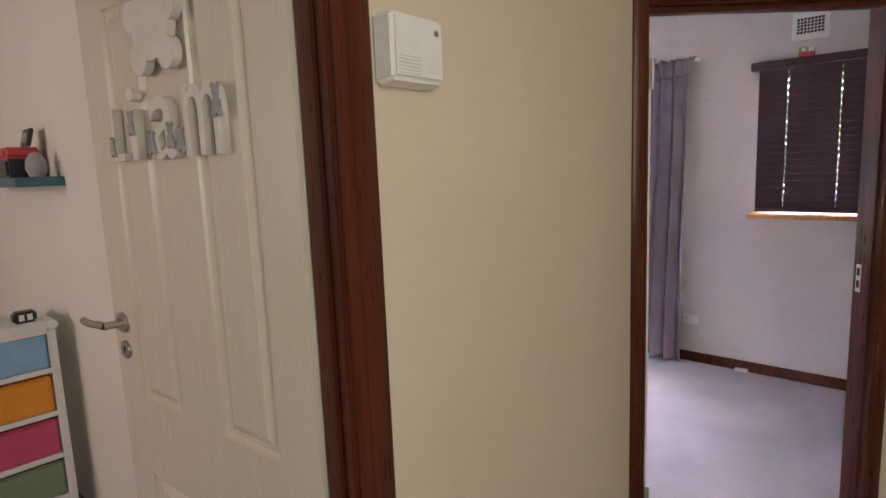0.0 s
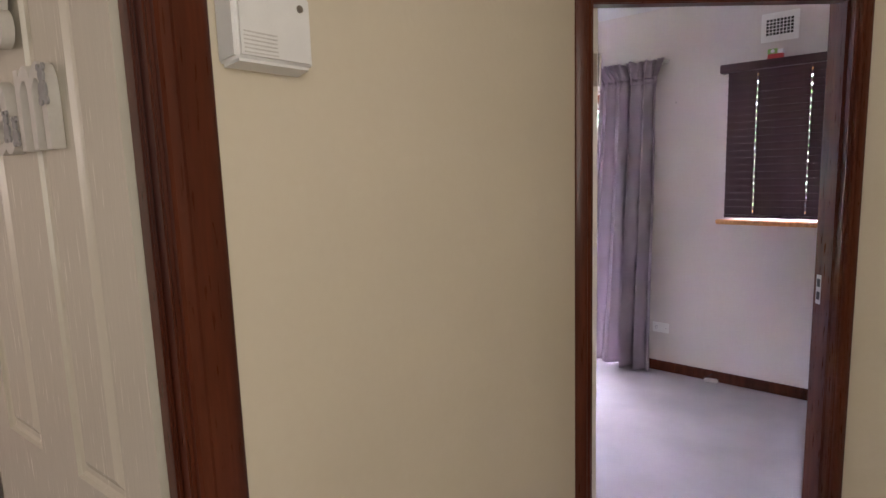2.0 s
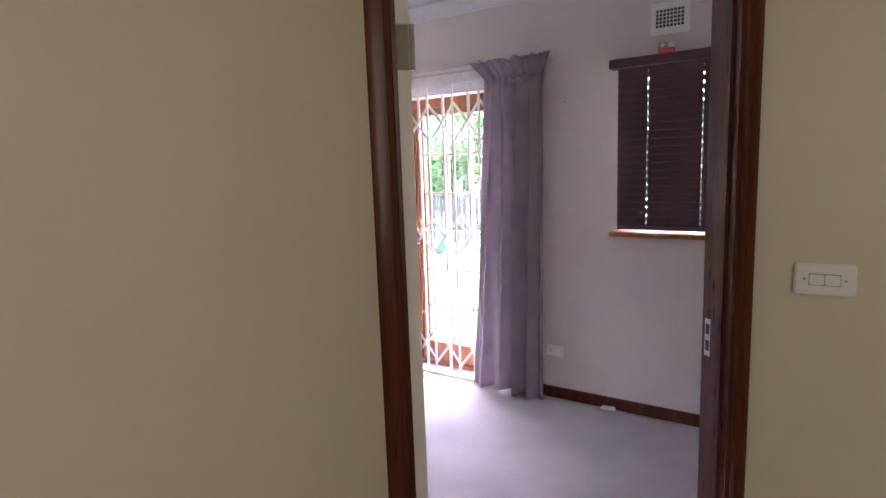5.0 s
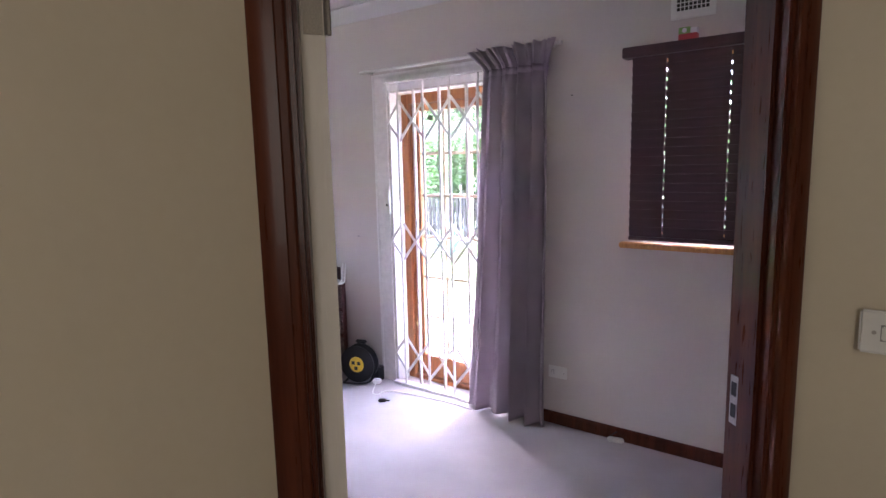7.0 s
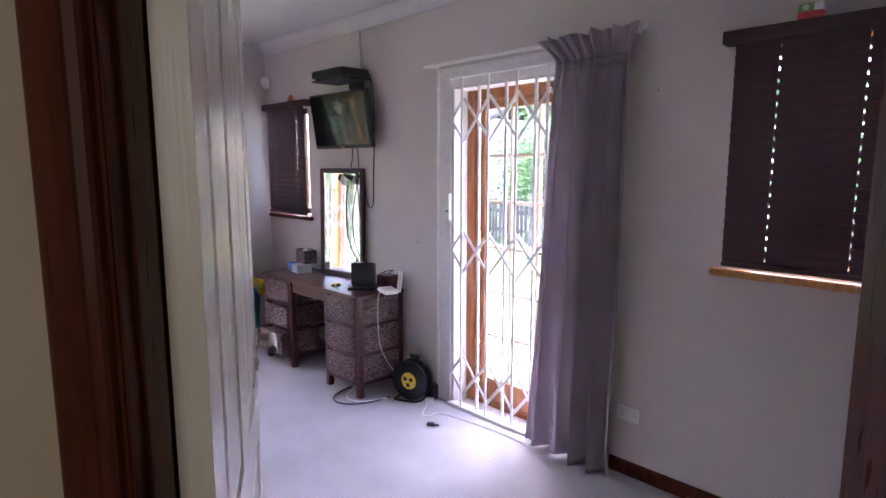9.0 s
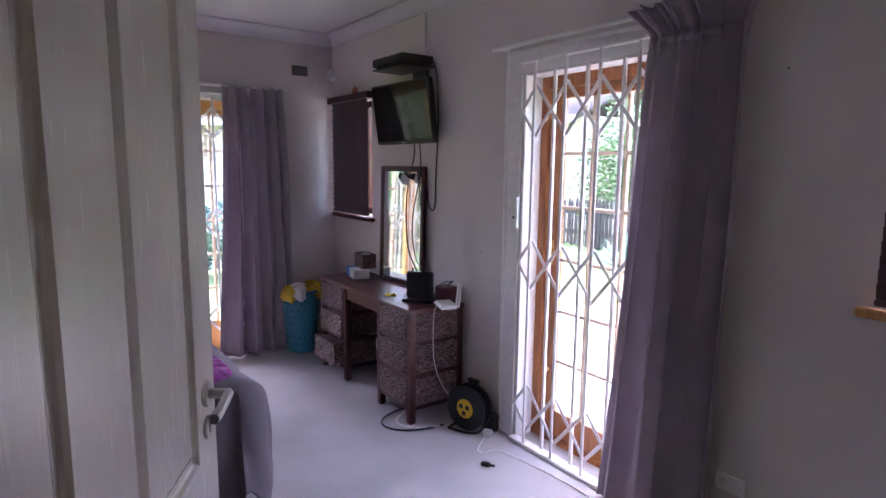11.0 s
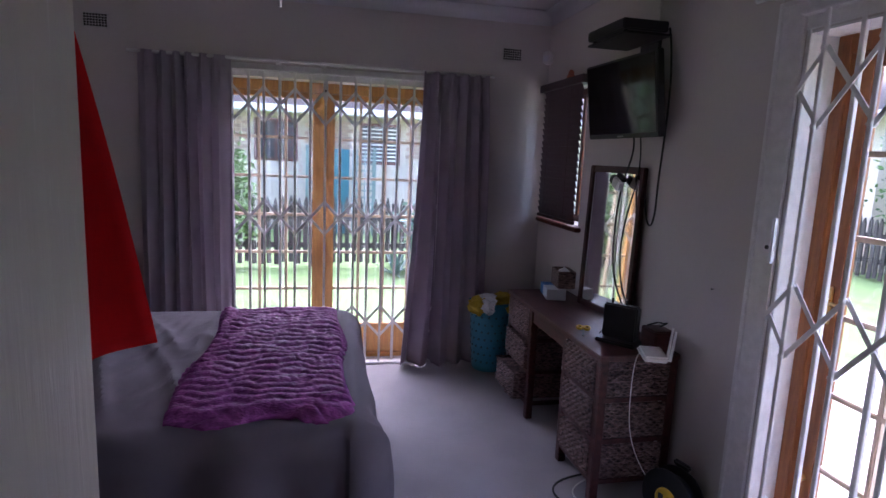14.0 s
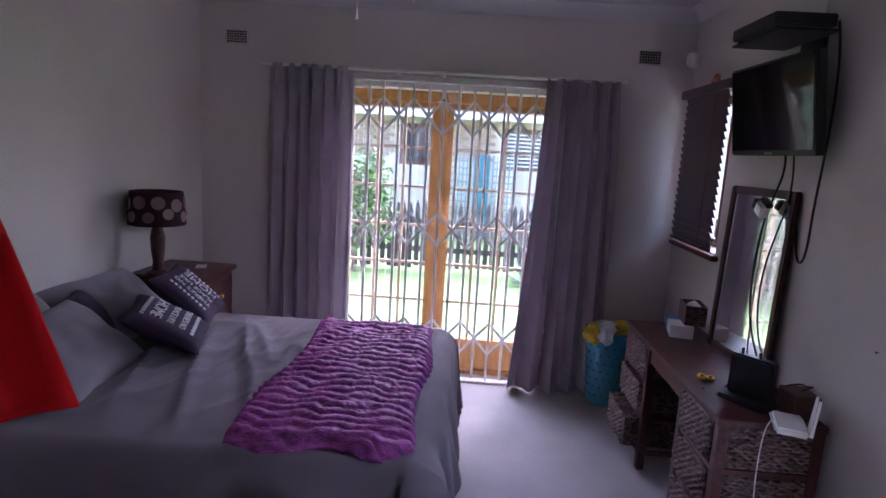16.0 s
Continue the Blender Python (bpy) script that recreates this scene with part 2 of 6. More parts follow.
def to_mesh(name, bm, material, smooth=True):
    me = bpy.data.meshes.new(name)
    bmesh.ops.recalc_face_normals(bm, faces=bm.faces)
    bm.to_mesh(me)
    bm.free()
    me.materials.append(material)
    if smooth:
        for p in me.polygons:
            p.use_smooth = True
        me.set_sharp_from_angle(angle=radians(35))
    return me


def part(name, bm, material, parent=None, label="", smooth=True):
    o = new(name, to_mesh(name, bm, material, smooth))
    if parent:
        o.parent = parent
    if label:
        tagged(o, label)
    return o


def thing(name, m, label, category, group="", kind=""):
    e = new(name)
    e.matrix_world = m
    e.empty_display_size = 0.1
    return tagged(e, label, category, group, kind)


def solid(ob, t, offset=0.0):
    md = ob.modifiers.new("thickness", "SOLIDIFY")
    md.thickness, md.offset = t, offset
    return ob


def tube(name, pts, r, material, parent=None, label="", cyclic=False):
    cu = bpy.data.curves.new(name, "CURVE")
    cu.dimensions, cu.bevel_depth, cu.bevel_resolution, cu.resolution_u = "3D", r, 2, 6
    sp = cu.splines.new("NURBS")
    sp.points.add(len(pts) - 1)
    for p, c in zip(sp.points, pts):
        p.co = (*c, 1)
    sp.use_endpoint_u, sp.order_u, sp.use_cyclic_u = True, min(4, len(pts)), cyclic
    tmp = bpy.data.objects.new("tmp", cu)
    scene.collection.objects.link(tmp)
    bpy.context.view_layer.update()
    me = bpy.data.meshes.new_from_object(tmp.evaluated_get(bpy.context.evaluated_depsgraph_get()))
    bpy.data.objects.remove(tmp)
    me.materials.clear()
    me.materials.append(material)
    o = new(name, me)
    if parent:
        o.parent = parent
    if label:
        tagged(o, label)
    return o


def lettering(name, body, size, depth, m, material, parent=None, align="CENTER", base="CENTER"):
    cu = bpy.data.curves.new(name, "FONT")
    cu.body, cu.size, cu.extrude, cu.align_x, cu.align_y = body, size, depth, align, base
    cu.bevel_depth = depth * 0.15
    tmp = bpy.data.objects.new("tmp", cu)
    scene.collection.objects.link(tmp)
    bpy.context.view_layer.update()
    me = bpy.data.meshes.new_from_object(tmp.evaluated_get(bpy.context.evaluated_depsgraph_get()))
    bpy.data.objects.remove(tmp)
    me.materials.clear()
    me.materials.append(material)
    o = new(name, me)
    if parent:
        o.parent = parent
    o.matrix_local = m
    return o


def wall(name, p0, p1, thick, z0, z1, material, holes=(), label="", lilac_back=None):
    """A wall from p0 to p1 (its face on the left of that way is the one given), thick to the right, with openings (s0, s1, z0, z1)."""
    p0, p1 = Vector((*p0, 0)), Vector((*p1, 0))
    d = p1 - p0
    length = d.length
    m = Matrix.Translation(p0) @ Matrix.Rotation(math.atan2(d.y, d.x), 4, "Z")
    bm = bmesh.new()
    xs = sorted({0.0, length, *[h[0] for h in holes], *[h[1] for h in holes]})
    for a, b in zip(xs, xs[1:]):
        mid = (a + b) / 2
        hs = sorted([h for h in holes if h[0] < mid < h[1]], key=lambda h: h[2])
        z = z0
        for h in hs:
            if h[2] > z:
                box(bm, a, b, -thick, 0, z, h[2])
            z = h[3]
        if z < z1:
            box(bm, a, b, -thick, 0, z, z1)
    bmesh.ops.remove_doubles(bm, verts=bm.verts, dist=0.0005)
    o = part(name, bm, material, smooth=False)
    o.matrix_world = m
    tagged(o, label, "wall", kind="structure")
    if lilac_back:
        o.data.materials.append(lilac_back)
        for p in o.data.polygons:
            if p.normal.y < -0.5:
                p.material_index = 1
    return o, m


# ---- the shell of the place ----
WX, NY, SY, EX = -5.05, 4.33, 0.98, 0.35      # bedroom faces
CEIL = 2.66
R2 = math.sqrt(0.5)


def diag(u, n):
    """Plan place from the way along the cut corner wall (u) and out of it towards the passage (n)."""
    return (R2 * u + R2 * n, R2 * u - R2 * n)


DM = Matrix.Rotation(radians(45), 4, "Z")       # local x along the cut corner wall, local -y towards the passage
HALL_N, ROOM_N = -1.75, -1.87
DU0, DU1 = 0.868, 1.685                          # clear opening of the bedroom door

bm = bmesh.new()
box(bm, -5.3, 1.6, -2.6, 4.56, -0.16, 0)
tagged(part("floor", bm, M["carpet"], smooth=False), "grey cut-pile carpet laid through all the rooms", "floor", kind="structure")

bm = bmesh.new()
box(bm, -5.3, 1.6, -2.6, 4.56, CEIL, CEIL + 0.1)
tagged(part("ceiling", bm, M["ceil"], smooth=False), "plain white painted board ceiling", "ceiling", kind="structure")

# overhang added out of view, to hold sky light off the floor by the doors
bm = bmesh.new()
box(bm, -5.7, 2.0, -3.0, 4.98, CEIL + 0.102, CEIL + 0.2)
tagged(part("roof_slab", bm, M["ceil"], smooth=False), "unseen overhanging slab added to cut sky light at the doors", "roof", kind="structure")

# north wall: two small windows and a glazed door
NWIN_R = (-0.925, -0.20, 1.142, 2.09)
NWIN_L = (-4.95, -4.34, 1.16, 2.09)
NDOOR = (-2.62, -1.72, 0.0, 2.065)
L = EX - WX
holes = [(EX - h[1], EX - h[0], h[2], h[3]) for h in (NWIN_R, NWIN_L, NDOOR)]
wall("wall_north", (EX, NY), (WX, NY), 0.23, 0, CEIL, M["lilac"], holes, "pale mauve painted bedroom wall with two windows and a glazed door")
WDOOR = (1.695, 3.655, 0.0, 2.065)
wall("wall_west", (WX, NY + 0.23), (WX, SY - 0.12), 0.25, 0, CEIL, M["lilac"], [(NY + 0.23 - WDOOR[1], NY + 0.23 - WDOOR[0], 0.0, 2.065)], "pale mauve painted bedroom wall with wide glazed doors")
wall("wall_south", (WX, SY), (-0.76, SY), 0.12, 0, CEIL, M["lilac"], (), "pale mauve painted wall behind the bed")
pa, pb = diag(0.78, ROOM_N), diag(1.77, ROOM_N)
wall("wall_inner_south", (-0.77, SY - 0.12), (pa[0], pa[1]), 0.02, 0, CEIL, M["lilac"], (), "pale mauve plastered wall beside the bedroom door")
wall("wall_inner_east", (pb[0], pb[1]), (EX, 2.60), 0.02, 0, CEIL, M["lilac"], (), "pale mauve plastered wall beside the bedroom door")
wall("wall_east", (EX, 2.45), (EX, NY), 0.12, 0, CEIL, M["lilac"], (), "pale mauve painted end wall of the bedroom")

# cut corner wall that holds the bedroom door
bm = bmesh.new()
for u0, u1, z0, z1 in ((0.79, DU0 - 0.03, 0, CEIL), (DU1 + 0.03, 1.728, 0, CEIL), (DU0 - 0.03, DU1 + 0.03, 2.06, CEIL)):
    box(bm, u0, u1, -HALL_N, -ROOM_N, z0, z1)
o = part("wall_cut_corner", bm, M["cream"], smooth=False)
o.matrix_world = DM
tagged(o, "cream painted wall set across the passage corner", "wall", kind="structure")

# passage
wall("wall_passage_west", (-0.658, 1.822), (-0.55, 0.56), 0.11, 0, CEIL, M["cream"], (), "cream painted passage wall between two doors")
wall("wall_passage_head", (-0.55, 0.56), (-0.545, -0.36), 0.11, 2.06, CEIL, M["cream"], (), "cream wall over a door opening")
wall("wall_passage_south_part", (-0.545, -0.325), (-0.545, -1.4), 0.11, 0, CEIL, M["cream"], (), "cream painted passage wall")
c0 = diag(1.731, HALL_N)
wall("wall_passage_north", (1.5, c0[1] - 0.004), (c0[0] + 0.004, c0[1] - 0.004), 0.11, 0, CEIL, M["cream"], (), "cream painted end wall of the passage with a light switch")
wall("wall_passage_east", (1.45, -1.4), (1.45, 2.6), 0.12, 0, CEIL, M["cream"], (), "plain cream painted passage wall")
wall("wall_passage_south", (-0.66, -1.4), (1.57, -1.4), 0.12, 0, CEIL, M["cream"], (), "plain cream painted passage wall")
# child's room
bm = bmesh.new()
box(bm, -4.2, -0.67, 0.63, 0.75, 0, CEIL)
tagged(part("wall_child_north", bm, M["nursery"], smooth=False), "off-white painted wall of the child's room", "wall", kind="structure")
bm = bmesh.new()
box(bm, -4.3, -4.2, -2.5, 0.75, 0, CEIL)
tagged(part("wall_child_west", bm, M["nursery"], smooth=False), "white painted wall of the child's room", "wall", kind="structure")
bm = bmesh.new()
box(bm, -4.3, -0.545, -2.5, -2.4, 0, CEIL)
tagged(part("wall_child_south", bm, M["nursery"], smooth=False), "white painted wall of the child's room", "wall", kind="structure")
bm = bmesh.new()
box(bm, -0.66, -0.56, -2.5, -1.4, 0, CEIL)
tagged(part("wall_child_east", bm, M["nursery"], smooth=False), "white painted wall of the child's room", "wall", kind="structure")


def cornice(name, p0, p1):
    """Cove cornice along a wall face, room on the left of p0 to p1."""
    p0, p1 = Vector((*p0, 0)), Vector((*p1, 0))
    d = p1 - p0
    bm = bmesh.new()
    prof = [(0.002, CEIL - 0.09), (0.010, CEIL - 0.09), (0.016, CEIL - 0.062), (0.033, CEIL - 0.033), (0.062, CEIL - 0.016), (0.09, CEIL - 0.010), (0.09, CEIL - 0.002)]
    rows = [[bm.verts.new((x, y, z)) for y, z in prof] for x in (0, d.length)]
    for i in range(len(prof) - 1):
        bm.faces.new((rows[0][i], rows[1][i], rows[1][i + 1], rows[0][i + 1]))
    o = part(name, bm, M["ceil"])
    o.matrix_world = Matrix.Translation(p0) @ Matrix.Rotation(math.atan2(d.y, d.x), 4, "Z")
    tagged(o, "white moulded cove cornice", "cornice", kind="structure")


cornice("trim_cornice_north", (EX, NY), (WX, NY))
cornice("trim_cornice_west", (WX, NY), (WX, SY))
cornice("trim_cornice_south", (WX, SY), (-0.76, SY))


def skirting(name, p0, p1, material):
    p0, p1 = Vector((*p0, 0)), Vector((*p1, 0))
    d = p1 - p0
    bm = bmesh.new()
    prof = [(0.001, 0.001), (0.018, 0.001), (0.018, 0.055), (0.012, 0.068), (0.006, 0.073), (0.001, 0.073)]
    rows = [[bm.verts.new((x, y, z)) for y, z in prof] for x in (0, d.length)]
    for i in range(len(prof)):
        j = (i + 1) % len(prof)
        bm.faces.new((rows[0][i], rows[1][i], rows[1][j], rows[0][j]))
    for r in rows:
        bm.faces.new(r)
    o = part(name, bm, material)
    o.matrix_world = Matrix.Translation(p0) @ Matrix.Rotation(math.atan2(d.y, d.x), 4, "Z")
    tagged(o, "dark mahogany skirting board", "skirting board", kind="structure")


skirting("baseboard_north_east", (EX, NY), (-1.70, NY), M["mahog"])
skirting("baseboard_north_west", (-2.76, NY), (WX, NY), M["mahog"])
skirting("baseboard_west_north", (WX, NY), (WX, 3.66), M["mahog"])
skirting("baseboard_west_south", (WX, 1.62), (WX, SY), M["mahog"])
skirting("baseboard_south", (WX, SY), (-0.80, SY), M["mahog"])
skirting("baseboard_child", (-0.70, 0.63), (-4.2, 0.63), M["mahog"])


# ---- door frames ----
def moulded(bm, w, h, d, m):
    """An upright architrave strip: w across, h high, d proud, with a stepped and rounded face; local x across, -y out."""
    prof = [(0, 0), (0, -d * 0.6), (w * 0.06, -d * 0.85), (w * 0.15, -d * 0.95), (w * 0.5, -d), (w * 0.72, -d * 0.97), (w * 0.76, -d * 0.8), (w * 0.94, -d * 0.72), (w, -d * 0.5), (w, 0)]
    rows = [[bm.verts.new(m @ Vector((x, y, z))) for x, y in prof] for z in (0, h)]
    for i in range(len(prof)):
        j = (i + 1) % len(prof)
        bm.faces.new((rows[0][i], rows[0][j], rows[1][j], rows[1][i]))
    for r in rows:
        bm.faces.new(r)


def door_frame(name, m, width, depth, label, right=0.07):
    """A varnished frame round an opening: local x along the wall from the left side, local y into the wall, front face at y = 0."""
    e = thing(name, m, label, "door frame", kind="structure")
    for nm, x0, x1, s0, s1 in (("jamb", -0.03, 0.0, 0.0, 0.006), ("jamb", width, width + 0.03, width - 0.008, width)):
        bm = bmesh.new()
        box(bm, x0, x1, 0.0, depth, 0.001, 2.03)
        box(bm, s0, s1, 0.025, depth - 0.045, 0.001, 2.012)
        bev(bm, 0.003)
        part(nm, bm, M["mahog"], e)
    bm = bmesh.new()
    box(bm, -0.03, width + 0.03, 0.0, depth, 2.03, 2.06)
    box(bm, 0.0, width, 0.025, depth - 0.045, 2.012, 2.03)
    bev(bm, 0.003)
    part("head", bm, M["mahog"], e)
    for x0, flip, aw in ((-0.066, False, 0.058), (width + 0.008 + right, True, right)):
        bm = bmesh.new()
        moulded(bm, aw, 2.106, 0.02, Matrix.Translation((x0, -0.001, 0.001)) @ Matrix.Scale(-1 if flip else 1, 4, (1, 0, 0)))
        part("architrave", bm, M["mahog"], e)
    bm = bmesh.new()
    moulded(bm, 0.07, width + 0.074 + right, 0.02, Matrix.Translation((-0.066, -0.001, 2.107)) @ Matrix.Rotation(radians(90), 4, "Y"))
    part("architrave", bm, M["mahog"], e)
    return e


bed_frame = door_frame("door_frame_1", DM @ Matrix.Translation((DU0, -HALL_N, 0)), DU1 - DU0, 0.12, "dark varnished mahogany door frame across the passage corner", 0.036)
# thin golden strip, paler than the frame, along its outer edge
bm = bmesh.new()
box(bm, -0.0675, -0.0655, -0.013, -0.001, 0.002, 2.10)
part("worn_edge", bm, M["gold"], bed_frame, "paler golden varnish along the outer edge")
# strike plate on the latch side
bm = bmesh.new()
W1 = DU1 - DU0
box(bm, W1 - 0.003, W1 + 0.001, 0.078, 0.102, 1.035, 1.135)
part("strike_plate", bm, M["steel"], bed_frame, "steel strike plate")
for z in (1.05, 1.095):
    bm = bmesh.new()
    box(bm, W1 - 0.0045, W1 - 0.0032, 0.083, 0.097, z, z + 0.028)
    part("latch_hole", bm, M["black"], bed_frame, "dark latch hole")

# child's door frame: opening from its north jamb southwards; local x runs north to south
child_frame = door_frame("door_frame_2", Matrix.Translation((-0.553, -0.29, 0)) @ Matrix.Rotation(radians(90), 4, "Z"), 0.81, 0.08, "dark varnished mahogany door frame of the child's room")


# ---- door leaves ----
def panel_leaf(name, width, material, label, handle_x, hand, pw, hz=1.15, st=0.115, low=0.86):
    """A moulded six-panel door leaf: local x from hinge to free edge, face at y = 0 towards -y, thick to +y."""
    e = thing(name, Matrix.Identity(4), label, "door")
    bm = bmesh.new()
    h, th = 2.02, 0.04
    cols = [(st, st + pw), (width - st - pw, width - st)]
    rows = [(0.22, low), (1.0, 1.93)]
    zs, xs = [0.006], [0.0]
    for a, b in rows:
        zs += [a, b]
    zs.append(h)
    for a, b in cols:
        xs += [a, b]
    xs.append(width)
    for i in range(len(xs) - 1):
        for j in range(len(zs) - 1):
            if i % 2 == 1 and j % 2 == 1:
                continue
            box(bm, xs[i], xs[i + 1], 0, th, zs[j], zs[j + 1])
    bmesh.ops.remove_doubles(bm, verts=bm.verts, dist=0.0005)
    part("frame", bm, material, e, smooth=False)
    for a, b in cols:
        for z0, z1 in rows:
            bm = bmesh.new()
            for sgn, y0 in ((1, 0.0), (-1, th)):
                loops = []
                for ins, dep in ((0, 0.0), (0.003, 0.007), (0.009, 0.011), (0.020, 0.011), (0.029, 0.006), (0.040, 0.001)):
                    y = y0 + sgn * dep
                    loops.append([bm.verts.new(v) for v in ((a + ins, y, z0 + ins), (b - ins, y, z0 + ins), (b - ins, y, z1 - ins), (a + ins, y, z1 - ins))])
                for p, q in zip(loops, loops[1:]):
                    for k in range(4):
                        bm.faces.new((p[k], p[(k + 1) % 4], q[(k + 1) % 4], q[k]))
                bm.faces.new(loops[-1])
            part("panel", bm, material, e, smooth=False)
    for sgn, y0 in ((-1, 0.0), (1, th)):
        hm = Matrix.Translation((handle_x, y0, hz))
        bm = bmesh.new()
        rod(bm, (0, 0, 0), (0, sgn * 0.009, 0), 0.026, 24)
        bev(bm, 0.002)
        hd = part("handle_rose", bm, M["steel"], e, "round brushed steel rose")
        hd.matrix_local = hm
        bm = bmesh.new()
        rod(bm, (0, sgn * 0.005, 0), (0, sgn * 0.05, 0), 0.010, 14)
        lv = part("spindle", bm, M["steel"], e)
        lv.matrix_local = hm
        lever = tube("lever", [(handle_x, sgn * 0.046 + y0, hz), (handle_x + hand * 0.03, sgn * 0.05 + y0, hz + 0.004), (handle_x + hand * 0.075, sgn * 0.05 + y0, hz - 0.008), (handle_x + hand * 0.12, sgn * 0.05 + y0, hz)], 0.010, M["steel"], e, "curved brushed steel lever")
        bm = bmesh.new()
        rod(bm, (0, 0, 0), (0, sgn * 0.007, 0), 0.024, 24)
        bev(bm, 0.002)
        kr = part("keyhole_rose", bm, M["steel"], e, "round steel keyhole rose")
        kr.matrix_local = Matrix.Translation((handle_x, y0, hz - 0.07))
        bm = bmesh.new()
        rod(bm, (0, sgn * 0.006, 0.004), (0, sgn * 0.0082, 0.004), 0.005, 10)
        box(bm, -0.002, 0.002, min(sgn * 0.006, sgn * 0.0082), max(sgn * 0.006, sgn * 0.0082), -0.010, 0.003)
        part("keyhole", bm, M["black"], kr)
    return e


leaf = panel_leaf("bedroom_door", 0.942, M["doorw2"], "white moulded panel door standing open into the bedroom", 0.878, -1, 0.275, 1.124)
HINGE = (-0.659, 1.949)
LEAF_A = 151.0
leaf.matrix_world = Matrix.Translation((*HINGE, 0)) @ Matrix.Rotation(radians(LEAF_A), 4, "Z")
for z in (0.22, 1.78):
    bm = bmesh.new()
    box(bm, -0.003, 0.0, 0.004, 0.036, z, z + 0.1)
    rod(bm, (-0.004, -0.004, z), (-0.004, -0.004, z + 0.1), 0.006, 10)
    hg = part("hinge", bm, M["steel"], leaf, "steel butt hinge")

child = panel_leaf("child_room_door", 0.80, M["doorw"], "cream moulded panel door with wooden letters, standing open", 0.745, 1, 0.195, 1.19, 0.12, 0.80)
CHINGE = (-0.637, 0.510)
CH_A = 184.4
child.matrix_world = Matrix.Translation((*CHINGE, 0)) @ Matrix.Rotation(radians(CH_A), 4, "Z") @ Matrix.Scale(-1, 4, (0, 1, 0)) @ Matrix.Translation((0, -0.0, 0))


# ---- glazed doors and security gates ----
def pane_door(parent, x0, x1, z0, z1, y, cols, rows, kick, bars="pine", wood="pine", head=0.05):
    """One glazed leaf: stiles, rails, glazing bars and panes; local x across, y the front face."""
    st = 0.075
    for a, b in ((x0, x0 + st), (x1 - st, x1)):
        bm = bmesh.new()
        box(bm, a, b, y, y + 0.042, z0, z1)
        bev(bm, 0.004)
        part("stile", bm, M[wood], parent)
    for a, b in ((z0, z0 + kick), (z1 - head, z1)):
        bm = bmesh.new()
        box(bm, x0 + st, x1 - st, y + 0.001, y + 0.041, a, b)
        bev(bm, 0.004)
        part("rail", bm, M[wood], parent)
    gx0, gx1, gz0, gz1 = x0 + st, x1 - st, z0 + kick, z1 - head
    dx, dz = (gx1 - gx0) / cols, (gz1 - gz0) / rows
    for i in range(1, cols):
        bm = bmesh.new()
        box(bm, gx0 + i * dx - 0.010, gx0 + i * dx + 0.010, y + 0.006, y + 0.036, gz0, gz1)
        bev(bm, 0.004)
        part("glazing_bar", bm, M[bars], parent)
    for j in range(1, rows):
        bm = bmesh.new()
        box(bm, gx0, gx1, y + 0.008, y + 0.034, gz0 + j * dz - 0.010, gz0 + j * dz + 0.010)
        bev(bm, 0.004)
        part("glazing_bar", bm, M[bars], parent)
    bm = bmesh.new()
    box(bm, 0.002, dx - 0.002, y + 0.019, y + 0.023, 0.002, dz - 0.002)
    me = to_mesh("pane", bm, M["glass"], False)
    for i in range(cols):
        for j in range(rows):
            p = new("pane", me)
            p.parent = parent
            p.location = (gx0 + i * dx, 0, gz0 + j * dz)
            p.visible_shadow = False


def wood_frame(parent, w, h, y, d, wood="pine"):
    for a, b in ((0.0, 0.06), (w - 0.06, w)):
        bm = bmesh.new()
        box(bm, a, b, y, y + d, 0.0, h)
        bev(bm, 0.004)
        part("frame_post", bm, M[wood], parent)
    bm = bmesh.new()
    box(bm, 0.06, w - 0.06, y, y + d, h - 0.07, h)
    bev(bm, 0.004)
    part("frame_head", bm, M[wood], parent)
    bm = bmesh.new()
    box(bm, 0.06, w - 0.06, y, y + d + 0.02, 0.0, 0.03)
    bev(bm, 0.004)
    part("threshold", bm, M[wood], parent)


